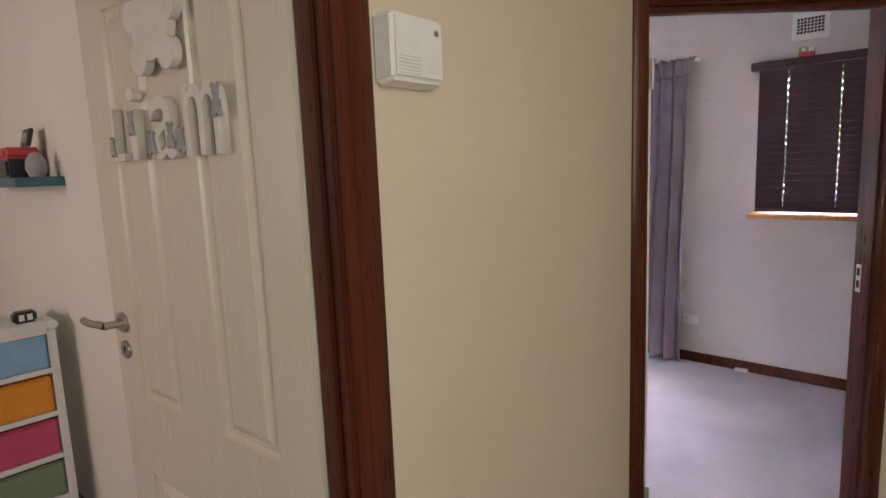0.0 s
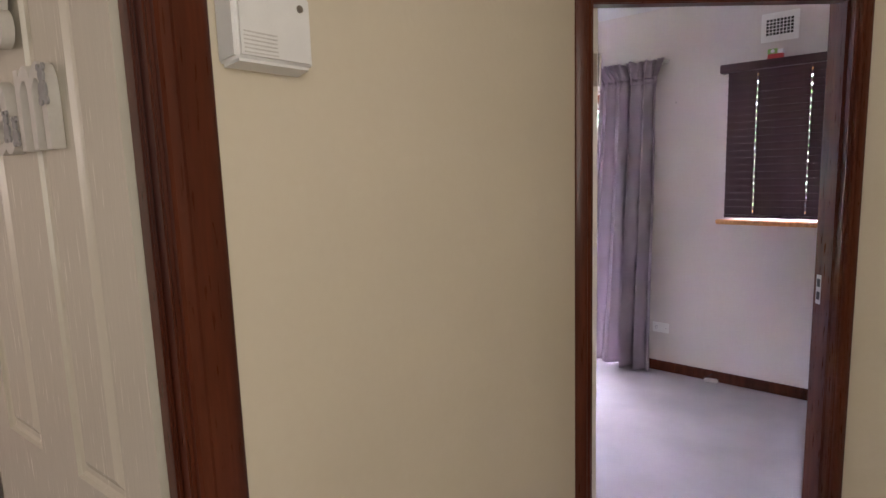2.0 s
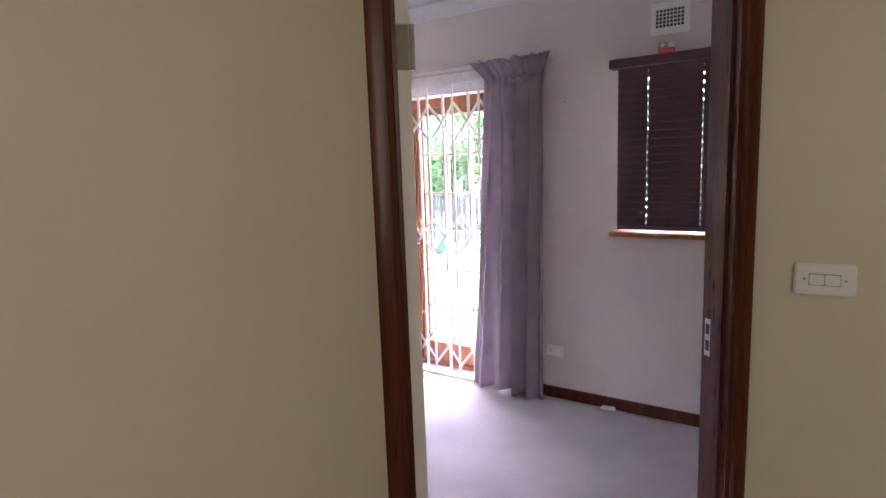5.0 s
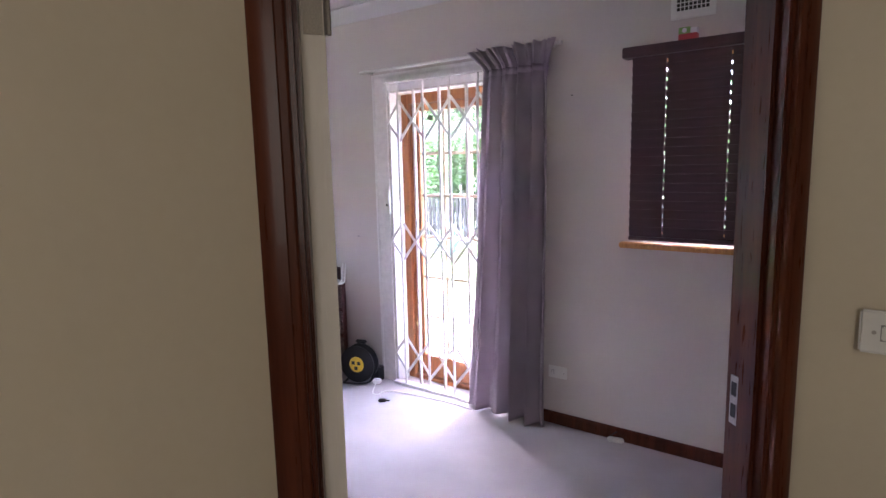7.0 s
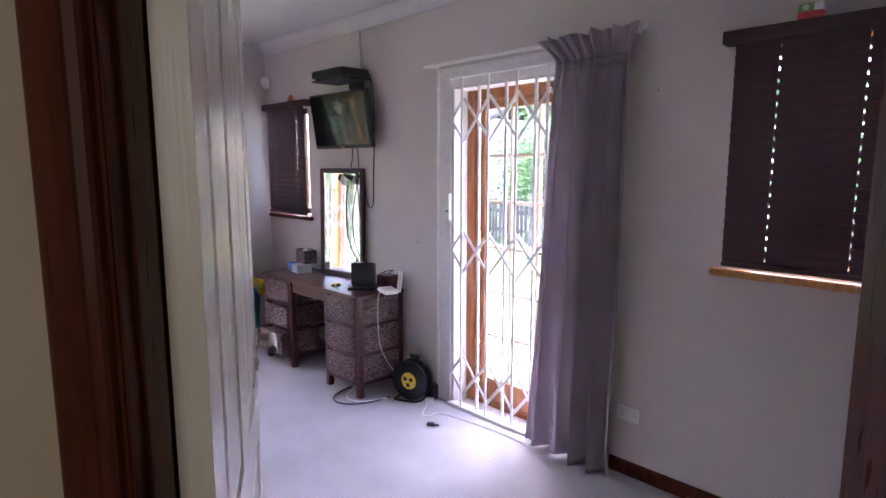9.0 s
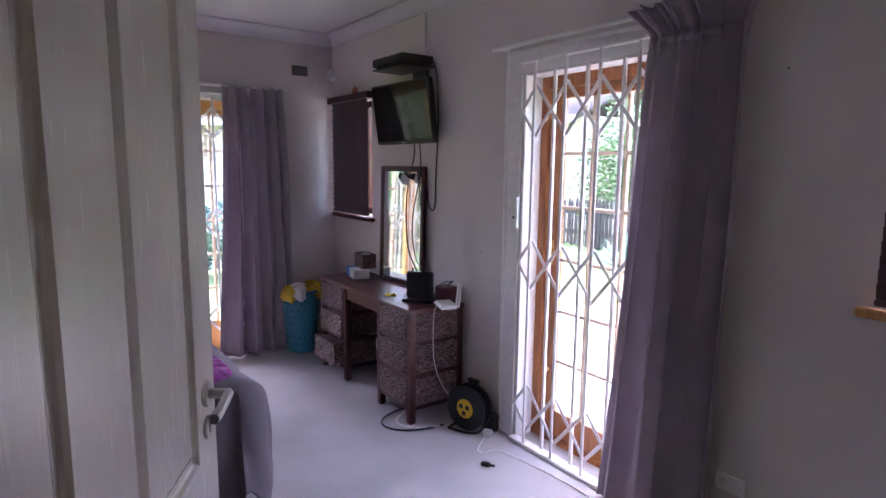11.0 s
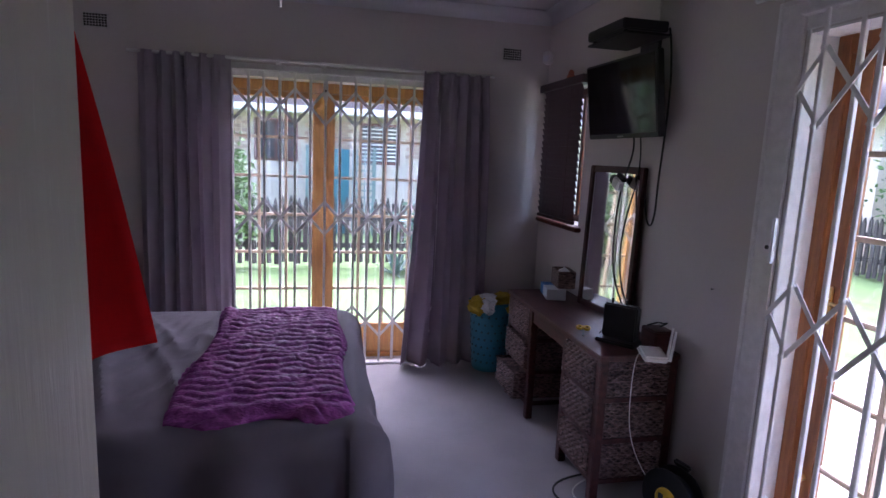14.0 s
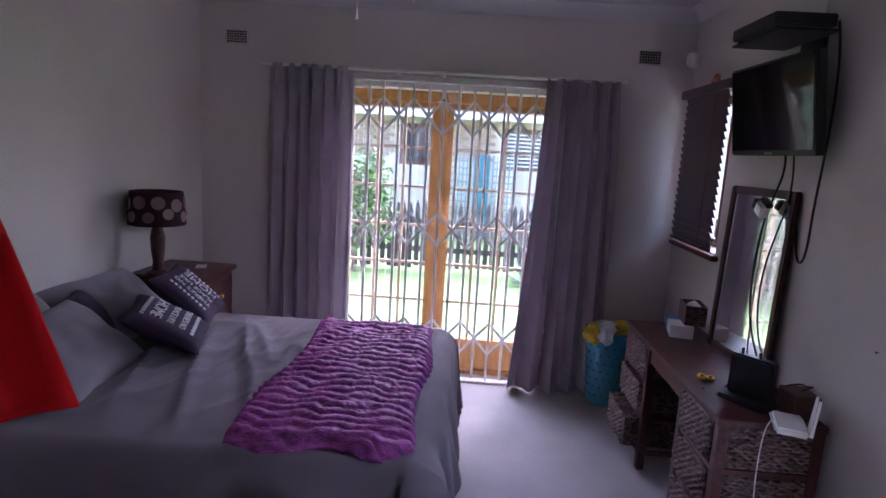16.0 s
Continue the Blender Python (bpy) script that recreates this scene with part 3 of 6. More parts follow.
def trellis_gate(name, m, n, dx, h, rows, half, label, lock_x, lock_z=1.2):
    """Sliding trellis gate: odd bars in front carry the joints of the scissor arms, even bars behind carry their crossings; local x across, y into the wall."""
    e = thing(name, m, label, "security gate")
    w = n * dx
    for odd, hw, hy in ((1, 0.0085, 0.006), (0, 0.0095, 0.009)):
        bm = bmesh.new()
        box(bm, -hw, hw, -hy, hy, 0.02, h - 0.012)
        bev(bm, 0.003, 1)
        bar = to_mesh("bar", bm, M["gate"])
        for i in range(odd, n + 1, 2):
            o = new("bar", bar)
            o.parent = e
            o.location = (i * dx, 0.0 if odd else 0.04, 0)
    bm = bmesh.new()
    rod(bm, (0, -0.012, 0), (0, -0.004, 0), 0.0085, 10)
    rivet = to_mesh("rivet", bm, M["gate"])
    arms = {}
    for span in (1, 2):
        ln = math.hypot(span * dx, span * half) + 0.016
        bm = bmesh.new()
        box(bm, -0.0095, 0.0095, -0.0025, 0.0025, -ln / 2, ln / 2)
        bev(bm, 0.001, 1)
        arms[span] = to_mesh("scissor_arm", bm, M["gate"])
    ang = math.atan2(dx, half)

    def arm(span, x, z, sgn, y):
        o = new("scissor_arm", arms[span])
        o.parent = e
        o.matrix_local = Matrix.Translation((x, y, z)) @ Matrix.Rotation(sgn * ang, 4, "Y")

    for z in rows:
        for i in range(2, n, 2):
            arm(2, i * dx, z, 1, 0.012)
            arm(2, i * dx, z, -1, 0.020)
        for x, sgn in ((0.5 * dx, 1), ((n - 0.5) * dx, -1))[:1 if n % 2 else 2]:
            arm(1, x, z + 0.5 * half, sgn, 0.012)
            arm(1, x, z - 0.5 * half, -sgn, 0.020)
        for i in range(1, n + 1, 2):
            for dz in (-half, half):
                o = new("rivet", rivet)
                o.parent = e
                o.location = (i * dx, 0.004, z + dz)
    for z0, z1 in ((0.0, 0.02), (h - 0.012, h)):
        bm = bmesh.new()
        box(bm, -0.01, w + 0.01, -0.012, 0.052, z0, z1)
        bev(bm, 0.004)
        part("track", bm, M["gate"], e, "white steel channel")
    bm = bmesh.new()
    box(bm, lock_x - 0.016, lock_x + 0.016, -0.03, -0.008, lock_z, lock_z + 0.17)
    bev(bm, 0.005)
    lk = part("lock_case", bm, M["white"], e, "white lock case")
    bm = bmesh.new()
    rod(bm, (lock_x, -0.031, lock_z + 0.06), (lock_x, -0.036, lock_z + 0.06), 0.008, 12)
    part("lock_barrel", bm, M["black"], lk)
    return e


# north garden door; local x from the west jamb eastwards
nw = NDOOR[1] - NDOOR[0]
ndoor = thing("garden_door_north", Matrix.Translation((NDOOR[0], NY, 0)), "oiled pine glazed door with small panes, shut", "door", kind="structure")
wood_frame(ndoor, nw, 2.062, 0.13, 0.09, "redpine")
pane_door(ndoor, 0.065, nw - 0.065, 0.035, 1.99, 0.155, 3, 6, 0.15, "palebar", "redpine")
bm = bmesh.new()
box(bm, 0.092, 0.115, 0.144, 0.1545, 1.03, 1.17)
bev(bm, 0.003)
part("lock_plate", bm, M["brass"], ndoor, "brass lock plate")
tube("lever", [(0.104, 0.15, 1.12), (0.104, 0.11, 1.12), (0.13, 0.105, 1.12), (0.19, 0.105, 1.115)], 0.007, M["brass"], ndoor, "brass lever handle")
for z in (0.15, 0.42):
    bm = bmesh.new()
    rod(bm, (0.104, 0.155, z), (0.104, 0.125, z), 0.012, 14, 0.018)
    bev(bm, 0.003)
    part("bolt_knob", bm, M["brass"], ndoor, "brass bolt knob")
ngate = trellis_gate("security_gate_north", Matrix.Translation((-2.613, NY - 0.034, 0)), 9, 0.106, 2.13, (0.225, 1.045, 1.862), 0.13, "white trellis security gate drawn across the garden door", 0.008, 1.24)

# west garden doors; local x from the south jamb northwards, y out to the garden
WM = Matrix.Translation((WX, WDOOR[0], 0)) @ Matrix.Rotation(radians(90), 4, "Z")
ww = WDOOR[1] - WDOOR[0]
wdoor = thing("garden_doors_west", WM, "pair of oiled pine glazed doors with small panes, shut", "door", kind="structure")
wood_frame(wdoor, ww, 2.062, 0.12, 0.09)
half = ww / 2
pane_door(wdoor, 0.065, half - 0.003, 0.035, 1.99, 0.145, 4, 6, 0.23, "palebar", head=0.04)
pane_door(wdoor, half + 0.003, ww - 0.065, 0.035, 1.99, 0.145, 4, 6, 0.23, "palebar", head=0.04)
bm = bmesh.new()
box(bm, half - 0.028, half + 0.028, 0.125, 0.144, 0.04, 1.985)
bev(bm, 0.006)
part("meeting_bead", bm, M["pine"], wdoor)
wgate = trellis_gate("security_gate_west", WM @ Matrix.Translation((2.685 - WDOOR[0] - 9 * 0.1033, -0.045, 0)), 18, 0.1033, 2.115, (0.335, 1.105, 1.88), 0.116, "white trellis security gate drawn across the west garden doors", 9 * 0.1033, 1.93)

# flat painted surrounds of the gates
bm = bmesh.new()
for a, b, c, d, f in ((-2.757, -2.625, 0.001, 2.19, 0.008), (-2.757, -2.735, 0.001, 2.19, 0.014), (-2.645, -2.625, 0.001, 2.12, 0.013), (-2.625, NDOOR[1] + 0.12, 2.07, 2.19, 0.008), (-2.735, NDOOR[1] + 0.12, 2.168, 2.19, 0.014)):
    box(bm, a, b, NY - f, NY - 0.001, c, d)
bev(bm, 0.003)
tagged(part("trim_gate_surround_north", bm, M["gate"]), "white painted surround of the garden door", "door surround", kind="structure")
bm = bmesh.new()
box(bm, WX + 0.001, WX + 0.012, WDOOR[0] - 0.10, WDOOR[1] + 0.10, 2.068, 2.15)
bev(bm, 0.004)
tagged(part("trim_gate_surround_west", bm, M["gate"]), "white painted board over the garden doors", "door surround", kind="structure")
# white painted reveal of the north garden door; the white also carries daylight falling in
bm = bmesh.new()
box(bm, NDOOR[0] + 0.0005, NDOOR[0] + 0.006, NY + 0.001, NY + 0.129, 0.001, 2.06)
box(bm, NDOOR[1] - 0.006, NDOOR[1] - 0.0005, NY + 0.001, NY + 0.129, 0.001, 2.06)
box(bm, NDOOR[0] + 0.006, NDOOR[1] - 0.006, NY + 0.001, NY + 0.129, 2.058, 2.0645)
tagged(part("trim_reveal_north", bm, M["gate"], smooth=False), "garden door reveal, its white paint also standing for daylight on it", "door reveal", kind="structure")


# ---- curtain rails and curtains ----
def rail(name, a, b, label, ends):
    a, b = Vector(a), Vector(b)
    e = thing(name, Matrix.Translation(a), label, "curtain rail")
    bm = bmesh.new()
    d = b - a
    rod(bm, (0, 0, 0), d, 0.011, 12)
    part("pole", bm, M["white"], e)
    for k in ends:
        bm = bmesh.new()
        p = d * k
        q = p + (Vector((0, NY - a.y, 0)) if abs(d.x) > abs(d.y) else Vector((WX - a.x, 0, 0)))
        rod(bm, p, q, 0.008, 10)
        part("bracket", bm, M["white"], e)
    return e


rail("curtain_rail", (-2.80, NY - 0.075, 2.205), (-1.30, NY - 0.075, 2.205), "thin white curtain rail over the north garden door", (0.03, 0.95))
rail("curtain_rail", (WX + 0.09, 1.44, 2.165), (WX + 0.09, 3.88, 2.165), "thin white curtain rail over the west garden doors", (0.02, 0.5, 0.98))


for y in (2.37, 2.67):
    hk = thing("curtain_bracket", Matrix.Translation((WX, y, 2.16)), "small white and dark bracket over the garden doors", "bracket", group="rail brackets")
    bm = bmesh.new()
    box(bm, 0.013, 0.10, -0.012, 0.012, -0.02, -0.002)
    box(bm, 0.013, 0.022, -0.018, 0.018, -0.035, 0.03)
    bev(bm, 0.003)
    part("arm", bm, M["white"], hk)
    bm = bmesh.new()
    rod(bm, (0.022, 0, 0.012), (0.026, 0, 0.012), 0.006, 10)
    part("screw", bm, M["black"], hk, "dark screw head")


def curtain(name, m, w_top, w_bot, shift_bot, h, folds, depth, label, ruffle=0.05, seed=1):
    """A gathered curtain; local x across from its first edge, -y towards the room, hung from z = h down to z = 0.02."""
    rng = random.Random(seed)
    ph = [rng.uniform(0, 6.28) for _ in range(6)]

    def f(u, v):
        z = 0.012 + (h - 0.012) * v
        w = w_bot + (w_top - w_bot) * v ** 0.8
        x0 = shift_bot * (1 - v) ** 1.3
        uu = u + 0.035 * math.sin(5 * u + ph[0]) + 0.012 * math.sin(3 * v + 9 * u + ph[5])
        grow = 0.55 + 0.45 * min(1, (1 - v) * 1.8)
        k = 2 * math.pi * folds * uu + 0.5 * math.sin(2.2 * v + ph[3])
        amp = depth * 0.62 * grow * (0.75 + 0.25 * math.sin(7 * uu + ph[1]))
        y = -amp * (math.sin(k + ph[2]) + 0.22 * math.sin(1.63 * k + ph[4] + 0.9 * v)) - 0.006 * math.sin(3.1 * k + 5 * v) * (1 - v)
        x = x0 + w * u + 0.007 * grow * math.sin(2 * (k + ph[2]))
        pleat = math.exp(-((v - 0.95) / 0.03) ** 2)
        y += 0.011 * pleat * math.sin(30 * math.pi * uu) + (0.02 * pleat if ruffle > 0 else 0)
        if v > 0.955 and ruffle > 0:
            k = (v - 0.955) / 0.045
            y += -ruffle * 0.9 * k + 0.024 * math.sin(30 * math.pi * uu) * k
            x += (u - 0.5) * 0.15 * k
            z += 0.005 * math.sin(75 * uu + ph[0]) * k
        z += 0.006 * math.sin(9 * uu + ph[4]) * (1 - v) ** 6
        return (x, y, z)

    e = thing(name, m, label, "curtain", group="lilac curtains")
    bm = bmesh.new()
    sheet(bm, f, folds * 26, 80)
    solid(part("cloth", bm, M["curtain"], e), 0.003)
    if ruffle <= 0:
        return e
    bm = bmesh.new()
    g = lambda u, v: tuple(Vector(f(u, 0.935 + 0.018 * v)) + Vector((0, -0.004, 0)))
    sheet(bm, g, folds * 24, 1)
    solid(part("gathering_tape", bm, M["curtain"], e), 0.003)
    return e


curtain("curtain", Matrix.Translation((-1.795, NY - 0.09, 0)), 0.42, 0.57, -0.15, 2.215, 5, 0.115, "lilac grey gathered curtain pushed aside from the north garden door", 0.06, 3)
curtain("curtain", Matrix.Translation((WX + 0.10, 1.50, 0)) @ Matrix.Rotation(radians(90), 4, "Z"), 0.57, 0.60, -0.03, 2.175, 6, 0.11, "lilac grey curtain hanging beside the west garden doors, lit from behind", 0.0, 5)
curtain("curtain", Matrix.Translation((WX + 0.10, 3.36, 0)) @ Matrix.Rotation(radians(90), 4, "Z"), 0.47, 0.66, -0.11, 2.165, 5, 0.12, "lilac grey curtain hanging to the carpet in the corner", 0.0, 8)


# ---- windows with slatted blinds ----
def window(name, hole, label, wood="pine"):
    x0, x1, z0, z1 = hole
    e = thing(name, Matrix.Translation((x0, NY, z0)), label, "window", kind="structure")
    w, h = x1 - x0, z1 - z0
    for nm, a, b, c, d in (("frame", 0, 0.05, 0, h), ("frame", w - 0.05, w, 0, h), ("frame", 0.05, w - 0.05, h - 0.05, h), ("frame", 0.05, w - 0.05, 0, 0.05), ("mullion", w / 2 - 0.02, w / 2 + 0.02, 0.05, h - 0.05)):
        bm = bmesh.new()
        box(bm, a, b, 0.12, 0.17, c, d)
        bev(bm, 0.004)
        part(nm, bm, M[wood], e)
    for a, b in ((0.05, w / 2 - 0.02), (w / 2 + 0.02, w - 0.05)):
        bm = bmesh.new()
        box(bm, a, b, 0.143, 0.147, 0.05, h - 0.05)
        p = part("pane", bm, M["glass"], e, smooth=False)
        p.visible_shadow = False
    bm = bmesh.new()
    box(bm, -0.055, w + 0.055, -0.045, -0.001, -0.036, -0.004)
    bev(bm, 0.006, 3)
    part("sill", bm, M[wood], e, "varnished wooden sill")
    bm = bmesh.new()
    box(bm, 0.001, w - 0.001, -0.001, 0.12, -0.003, 0.004)
    part("inner_sill", bm, M["white"], e)
    return e


def blind(name, hole, label, cords, tilt):
    x0, x1, z0, z1 = hole
    e = thing(name, Matrix.Translation((x0, NY - 0.035, z0)), label, "window blind", group="dark slatted blinds")
    w, h = x1 - x0 + 0.02, z1 - z0
    bm = bmesh.new()
    box(bm, -0.045, w + 0.045, -0.045, 0.034, h - 0.012, h + 0.04)
    bev(bm, 0.003)
    part("pelmet", bm, M["blind"], e, "dark brown wooden pelmet")
    n = 20
    pitch = (h - 0.05) / n
    cs = [0.0] + [c for c in cords for _ in (0, 1)] + [w]
    bm = bmesh.new()
    for a, b in zip(range(0, len(cs), 2), range(1, len(cs), 2)):
        xa = cs[a] + (0.003 if a else 0)
        xb = cs[b] - (0.003 if b < len(cs) - 1 else 0)
        box(bm, xa, xb, -0.0012, 0.0012, -0.0275, 0.0275)
    for i in range(len(cords)):
        c = cords[i]
        box(bm, c - 0.0031, c + 0.0031, -0.0012, 0.0012, 0.006, 0.0275)
        box(bm, c - 0.0031, c + 0.0031, -0.0012, 0.0012, -0.0275, -0.009)
    slat = to_mesh("slat", bm, M["blind"], False)
    for i in range(n):
        o = new("slat", slat)
        o.parent = e
        o.matrix_local = Matrix.Translation((0, -0.012, 0.035 + pitch * (i + 0.5))) @ Matrix.Rotation(radians(tilt), 4, "X")
    bm = bmesh.new()
    box(bm, 0, w, -0.024, -0.002, 0.012, 0.032)
    bev(bm, 0.003)
    part("bottom_rail", bm, M["blind"], e)
    for c in cords:
        bm = bmesh.new()
        rod(bm, (c, -0.034, 0.02), (c, -0.034, h), 0.0012, 6)
        part("ladder_cord", bm, M["blind"], e)
    return e


window("window_1", NWIN_R, "small wooden window with clear panes and a pine sill")
window("window_2", NWIN_L, "small dark wooden window with clear panes and a dark sill", "mahog")
blind("slatted_blind", NWIN_R, "dark brown slatted blind let down over a window", (0.17, 0.46), 14)
blind("slatted_blind", NWIN_L, "dark brown slatted blind with its slats half open", (0.14, 0.50), 20)


# ---- wall fittings ----
def air_vent(name, m, w, h, nx, nz, plate, label, holes):
    e = thing(name, m, label, "air vent")
    bm = bmesh.new()
    box(bm, -w / 2, w / 2, -0.012, -0.001, -h / 2, h / 2)
    bev(bm, 0.003)
    part("plate", bm, plate, e)
    hx, hz = holes
    bm = bmesh.new()
    dx, dz = w * hx / nx, h * hz / nz
    for i in range(nx):
        for j in range(nz):
            cx, cz = (i - (nx - 1) / 2) * dx, (j - (nz - 1) / 2) * dz
            box(bm, cx - dx * 0.37, cx + dx * 0.37, -0.0140, -0.0115, cz - dz * 0.37, cz + dz * 0.37)
    o = part("openings", bm, M["vent_d"], e, smooth=False)
    tagged(o, "dark square openings", kind="stuff")
    return e


air_vent("air_vent", Matrix.Translation((-0.655, NY, 2.325)), 0.205, 0.17, 8, 5, M["white"], "cream plaster air vent with square holes over a window", (0.74, 0.58))
WR = Matrix.Rotation(radians(90), 4, "Z")
air_vent("air_vent", Matrix.Translation((WX, 4.03, 2.345)) @ WR, 0.155, 0.095, 8, 5, M["vent"], "small cream air vent with dark holes high on the west wall", (0.9, 0.86))
air_vent("air_vent", Matrix.Translation((WX, 1.24, 2.345)) @ WR, 0.155, 0.095, 8, 5, M["vent"], "small cream air vent with dark holes high on the west wall", (0.9, 0.86))


def wall_plate(name, m, w, h, label, category, rockers):
    e = thing(name, m, label, category)
    bm = bmesh.new()
    box(bm, -w / 2, w / 2, -0.010, -0.001, -h / 2, h / 2)
    bev(bm, 0.004, 3)
    part("cover", bm, M["white"], e)
    for x, z, rw, rh in rockers:
        # grey plate behind each rocker paints the shade in the gap round it
        bm = bmesh.new()
        box(bm, x - rw / 2 - 0.0015, x + rw / 2 + 0.0015, -0.0108, -0.0094, z - rh / 2 - 0.002, z + rh / 2 + 0.002)
        part("rocker_surround", bm, M["grey_ear"], e)
        bm = bmesh.new()
        box(bm, x - rw / 2, x + rw / 2, -0.0145, -0.0095, z - rh / 2, z + rh / 2)
        bev(bm, 0.002)
        part("rocker", bm, M["white"], e)
    for x in (-w * 0.33, w * 0.33):
        bm = bmesh.new()
        rod(bm, (x, -0.0095, 0), (x, -0.0112, 0), 0.0035, 10)
        part("screw", bm, M["steel"], e)
    return e


wall_plate("light_switch", Matrix.Translation((0.142, 2.45, 1.272)), 0.122, 0.075, "white light switch with two rockers beside the door", "light switch", [(-0.0155, 0, 0.029, 0.024), (0.0155, 0, 0.029, 0.024)])
wall_plate("wall_socket", Matrix.Translation((-1.345, NY, 0.325)), 0.12, 0.075, "white wall socket above the skirting", "socket", [(-0.03, 0.0, 0.012, 0.02)])

# alarm box on the passage wall
ang = math.atan2(1.80 - 0.56, -0.66 + 0.55)
AM = Matrix.Translation((-0.5625, 0.683, 1.743)) @ Matrix.Rotation(ang, 4, "Z")
alarm = thing("alarm_box", AM, "white plastic alarm control box on the passage wall", "alarm box")
bm = bmesh.new()
vs = box(bm, -0.072, 0.072, -0.045, -0.001, -0.058, 0.058)
for v in vs:
    if v.co.y < -0.03:
        v.co.x *= 0.93
        v.co.z = v.co.z * 0.92 + 0.004
bev(bm, 0.007, 3)
part("case", bm, M["white"], alarm)
for i in range(6):
    bm = bmesh.new()
    box(bm, -0.055, 0.0, -0.0462, -0.0435, -0.012 - i * 0.0055, -0.0105 - i * 0.0055)
    part("speaker_slot", bm, M["vent"], alarm)
bm = bmesh.new()
rod(bm, (0.044, -0.043, 0.034), (0.044, -0.047, 0.034), 0.0055, 12)
part("lock", bm, M["steel"], alarm, "small key lock")

# carton on the pelmet, motion sensor, white conduit
ca = thing("carton", Matrix.Translation((-0.66, NY - 0.055, NWIN_R[3] + 0.0402)), "small red and green carton standing on the blind pelmet", "carton")
bm = bmesh.new()
box(bm, -0.042, 0.042, -0.018, 0.018, 0, 0.028)
bev(bm, 0.002)
part("lower_half", bm, M["pack_red"], ca, "red lower half")
bm = bmesh.new()
box(bm, -0.042, 0.012, -0.018, 0.018, 0.0282, 0.058)
bev(bm, 0.002)
part("upper_half", bm, M["pack_green"], ca, "green printed half")
bm = bmesh.new()
box(bm, 0.0122, 0.042, -0.018, 0.018, 0.0282, 0.052)
part("lid", bm, M["paper"], ca, "pale flap")
bm = bmesh.new()
rod(bm, (-0.015, -0.0182, 0.043), (-0.015, -0.0195, 0.043), 0.011, 14)
part("print", bm, M["paper"], ca, "white disc print")
orn = thing("clay_ornament", Matrix.Translation((-4.52, NY - 0.05, NWIN_L[3] + 0.0402)), "small orange clay ornament on the pelmet", "ornament")
bm = bmesh.new()
lathe(bm, [(0.0, 0), (0.026, 0.0), (0.03, 0.014), (0.018, 0.028), (0.020, 0.04), (0.008, 0.055), (0.0, 0.057)], 14)
part("body", bm, M["clay"], orn)
pir = thing("motion_sensor", Matrix.Translation((-4.97, NY - 0.05, 2.33)) @ Matrix.Rotation(radians(45), 4, "Z"), "small white motion sensor in the corner", "motion sensor")
bm = bmesh.new()
box(bm, -0.028, 0.028, -0.03, 0.05, -0.045, 0.045)
bev(bm, 0.012, 3)
part("case", bm, M["white"], pir)
bm = bmesh.new()
box(bm, -0.020, 0.020, -0.0325, -0.029, -0.03, 0.01)
part("lens", bm, M["paper"], pir)
bm = bmesh.new()
box(bm, -3.59, -3.575, NY - 0.012, NY - 0.001, 2.26, 2.57)
tagged(part("trim_conduit", bm, M["lilac"]), "painted cable conduit running up the wall", "conduit", kind="structure")


for x, z in ((-1.27, 1.93), (-2.95, 1.06)):
    nl = thing("wall_nail", Matrix.Translation((x, NY, z)), "small dark nail standing in the painted wall", "nail", group="wall nails")
    bm = bmesh.new()
    rod(bm, (0, -0.001, 0), (0, -0.009, 0), 0.0016, 8)
    rod(bm, (0, -0.009, 0), (0, -0.011, 0), 0.0035, 10)
    part("shank", bm, M["black"], nl)


# ---- television, shelf and mirror ----
tv = thing("television", Matrix.Translation((-3.685, 4.21, 1.92)) @ Matrix.Rotation(radians(2), 4, "Z") @ Matrix.Rotation(radians(8), 4, "X"), "black flat television tilted down on a wall bracket", "television")
bm = bmesh.new()
box(bm, -0.345, 0.345, -0.014, 0.028, -0.205, 0.205)
bev(bm, 0.006, 3)
part("case", bm, M["black"], tv)
bm = bmesh.new()
box(bm, -0.330, 0.330, -0.0165, -0.013, -0.180, 0.192)
part("screen", bm, M["screen"], tv, "glossy black screen")
bm = bmesh.new()
box(bm, -0.03, 0.03, -0.0162, -0.0135, -0.198, -0.190)
part("maker_plate", bm, M["grey_ear"], tv)
bm = bmesh.new()
box(bm, -0.10, 0.10, 0.028, 0.062, -0.09, 0.09)
bev(bm, 0.01)
part("bracket", bm, M["black"], tv)

sh = thing("wall_shelf", Matrix.Translation((-3.62, NY, 2.20)), "black glass wall shelf over the television", "shelf")
bm = bmesh.new()
box(bm, -0.21, 0.21, -0.27, -0.03, -0.006, 0.004)
bev(bm, 0.003)
part("board", bm, M["black"], sh)
bm = bmesh.new()
box(bm, -0.08, 0.08, -0.031, -0.001, -0.05, 0.06)
bev(bm, 0.006)
part("bracket", bm, M["black"], sh)
dec = thing("set_top_box", Matrix.Translation((-3.61, 4.18, 2.2045)), "slim black set-top box on the wall shelf", "set-top box")
bm = bmesh.new()
box(bm, -0.20, 0.18, -0.13, 0.11, 0.012, 0.062)
bev(bm, 0.005, 2)
part("case", bm, M["black"], dec)
for x in (-0.17, 0.15):
    bm = bmesh.new()
    rod(bm, (x, -0.1, 0), (x, -0.1, 0.012), 0.012, 12)
    part("foot", bm, M["black"], dec)

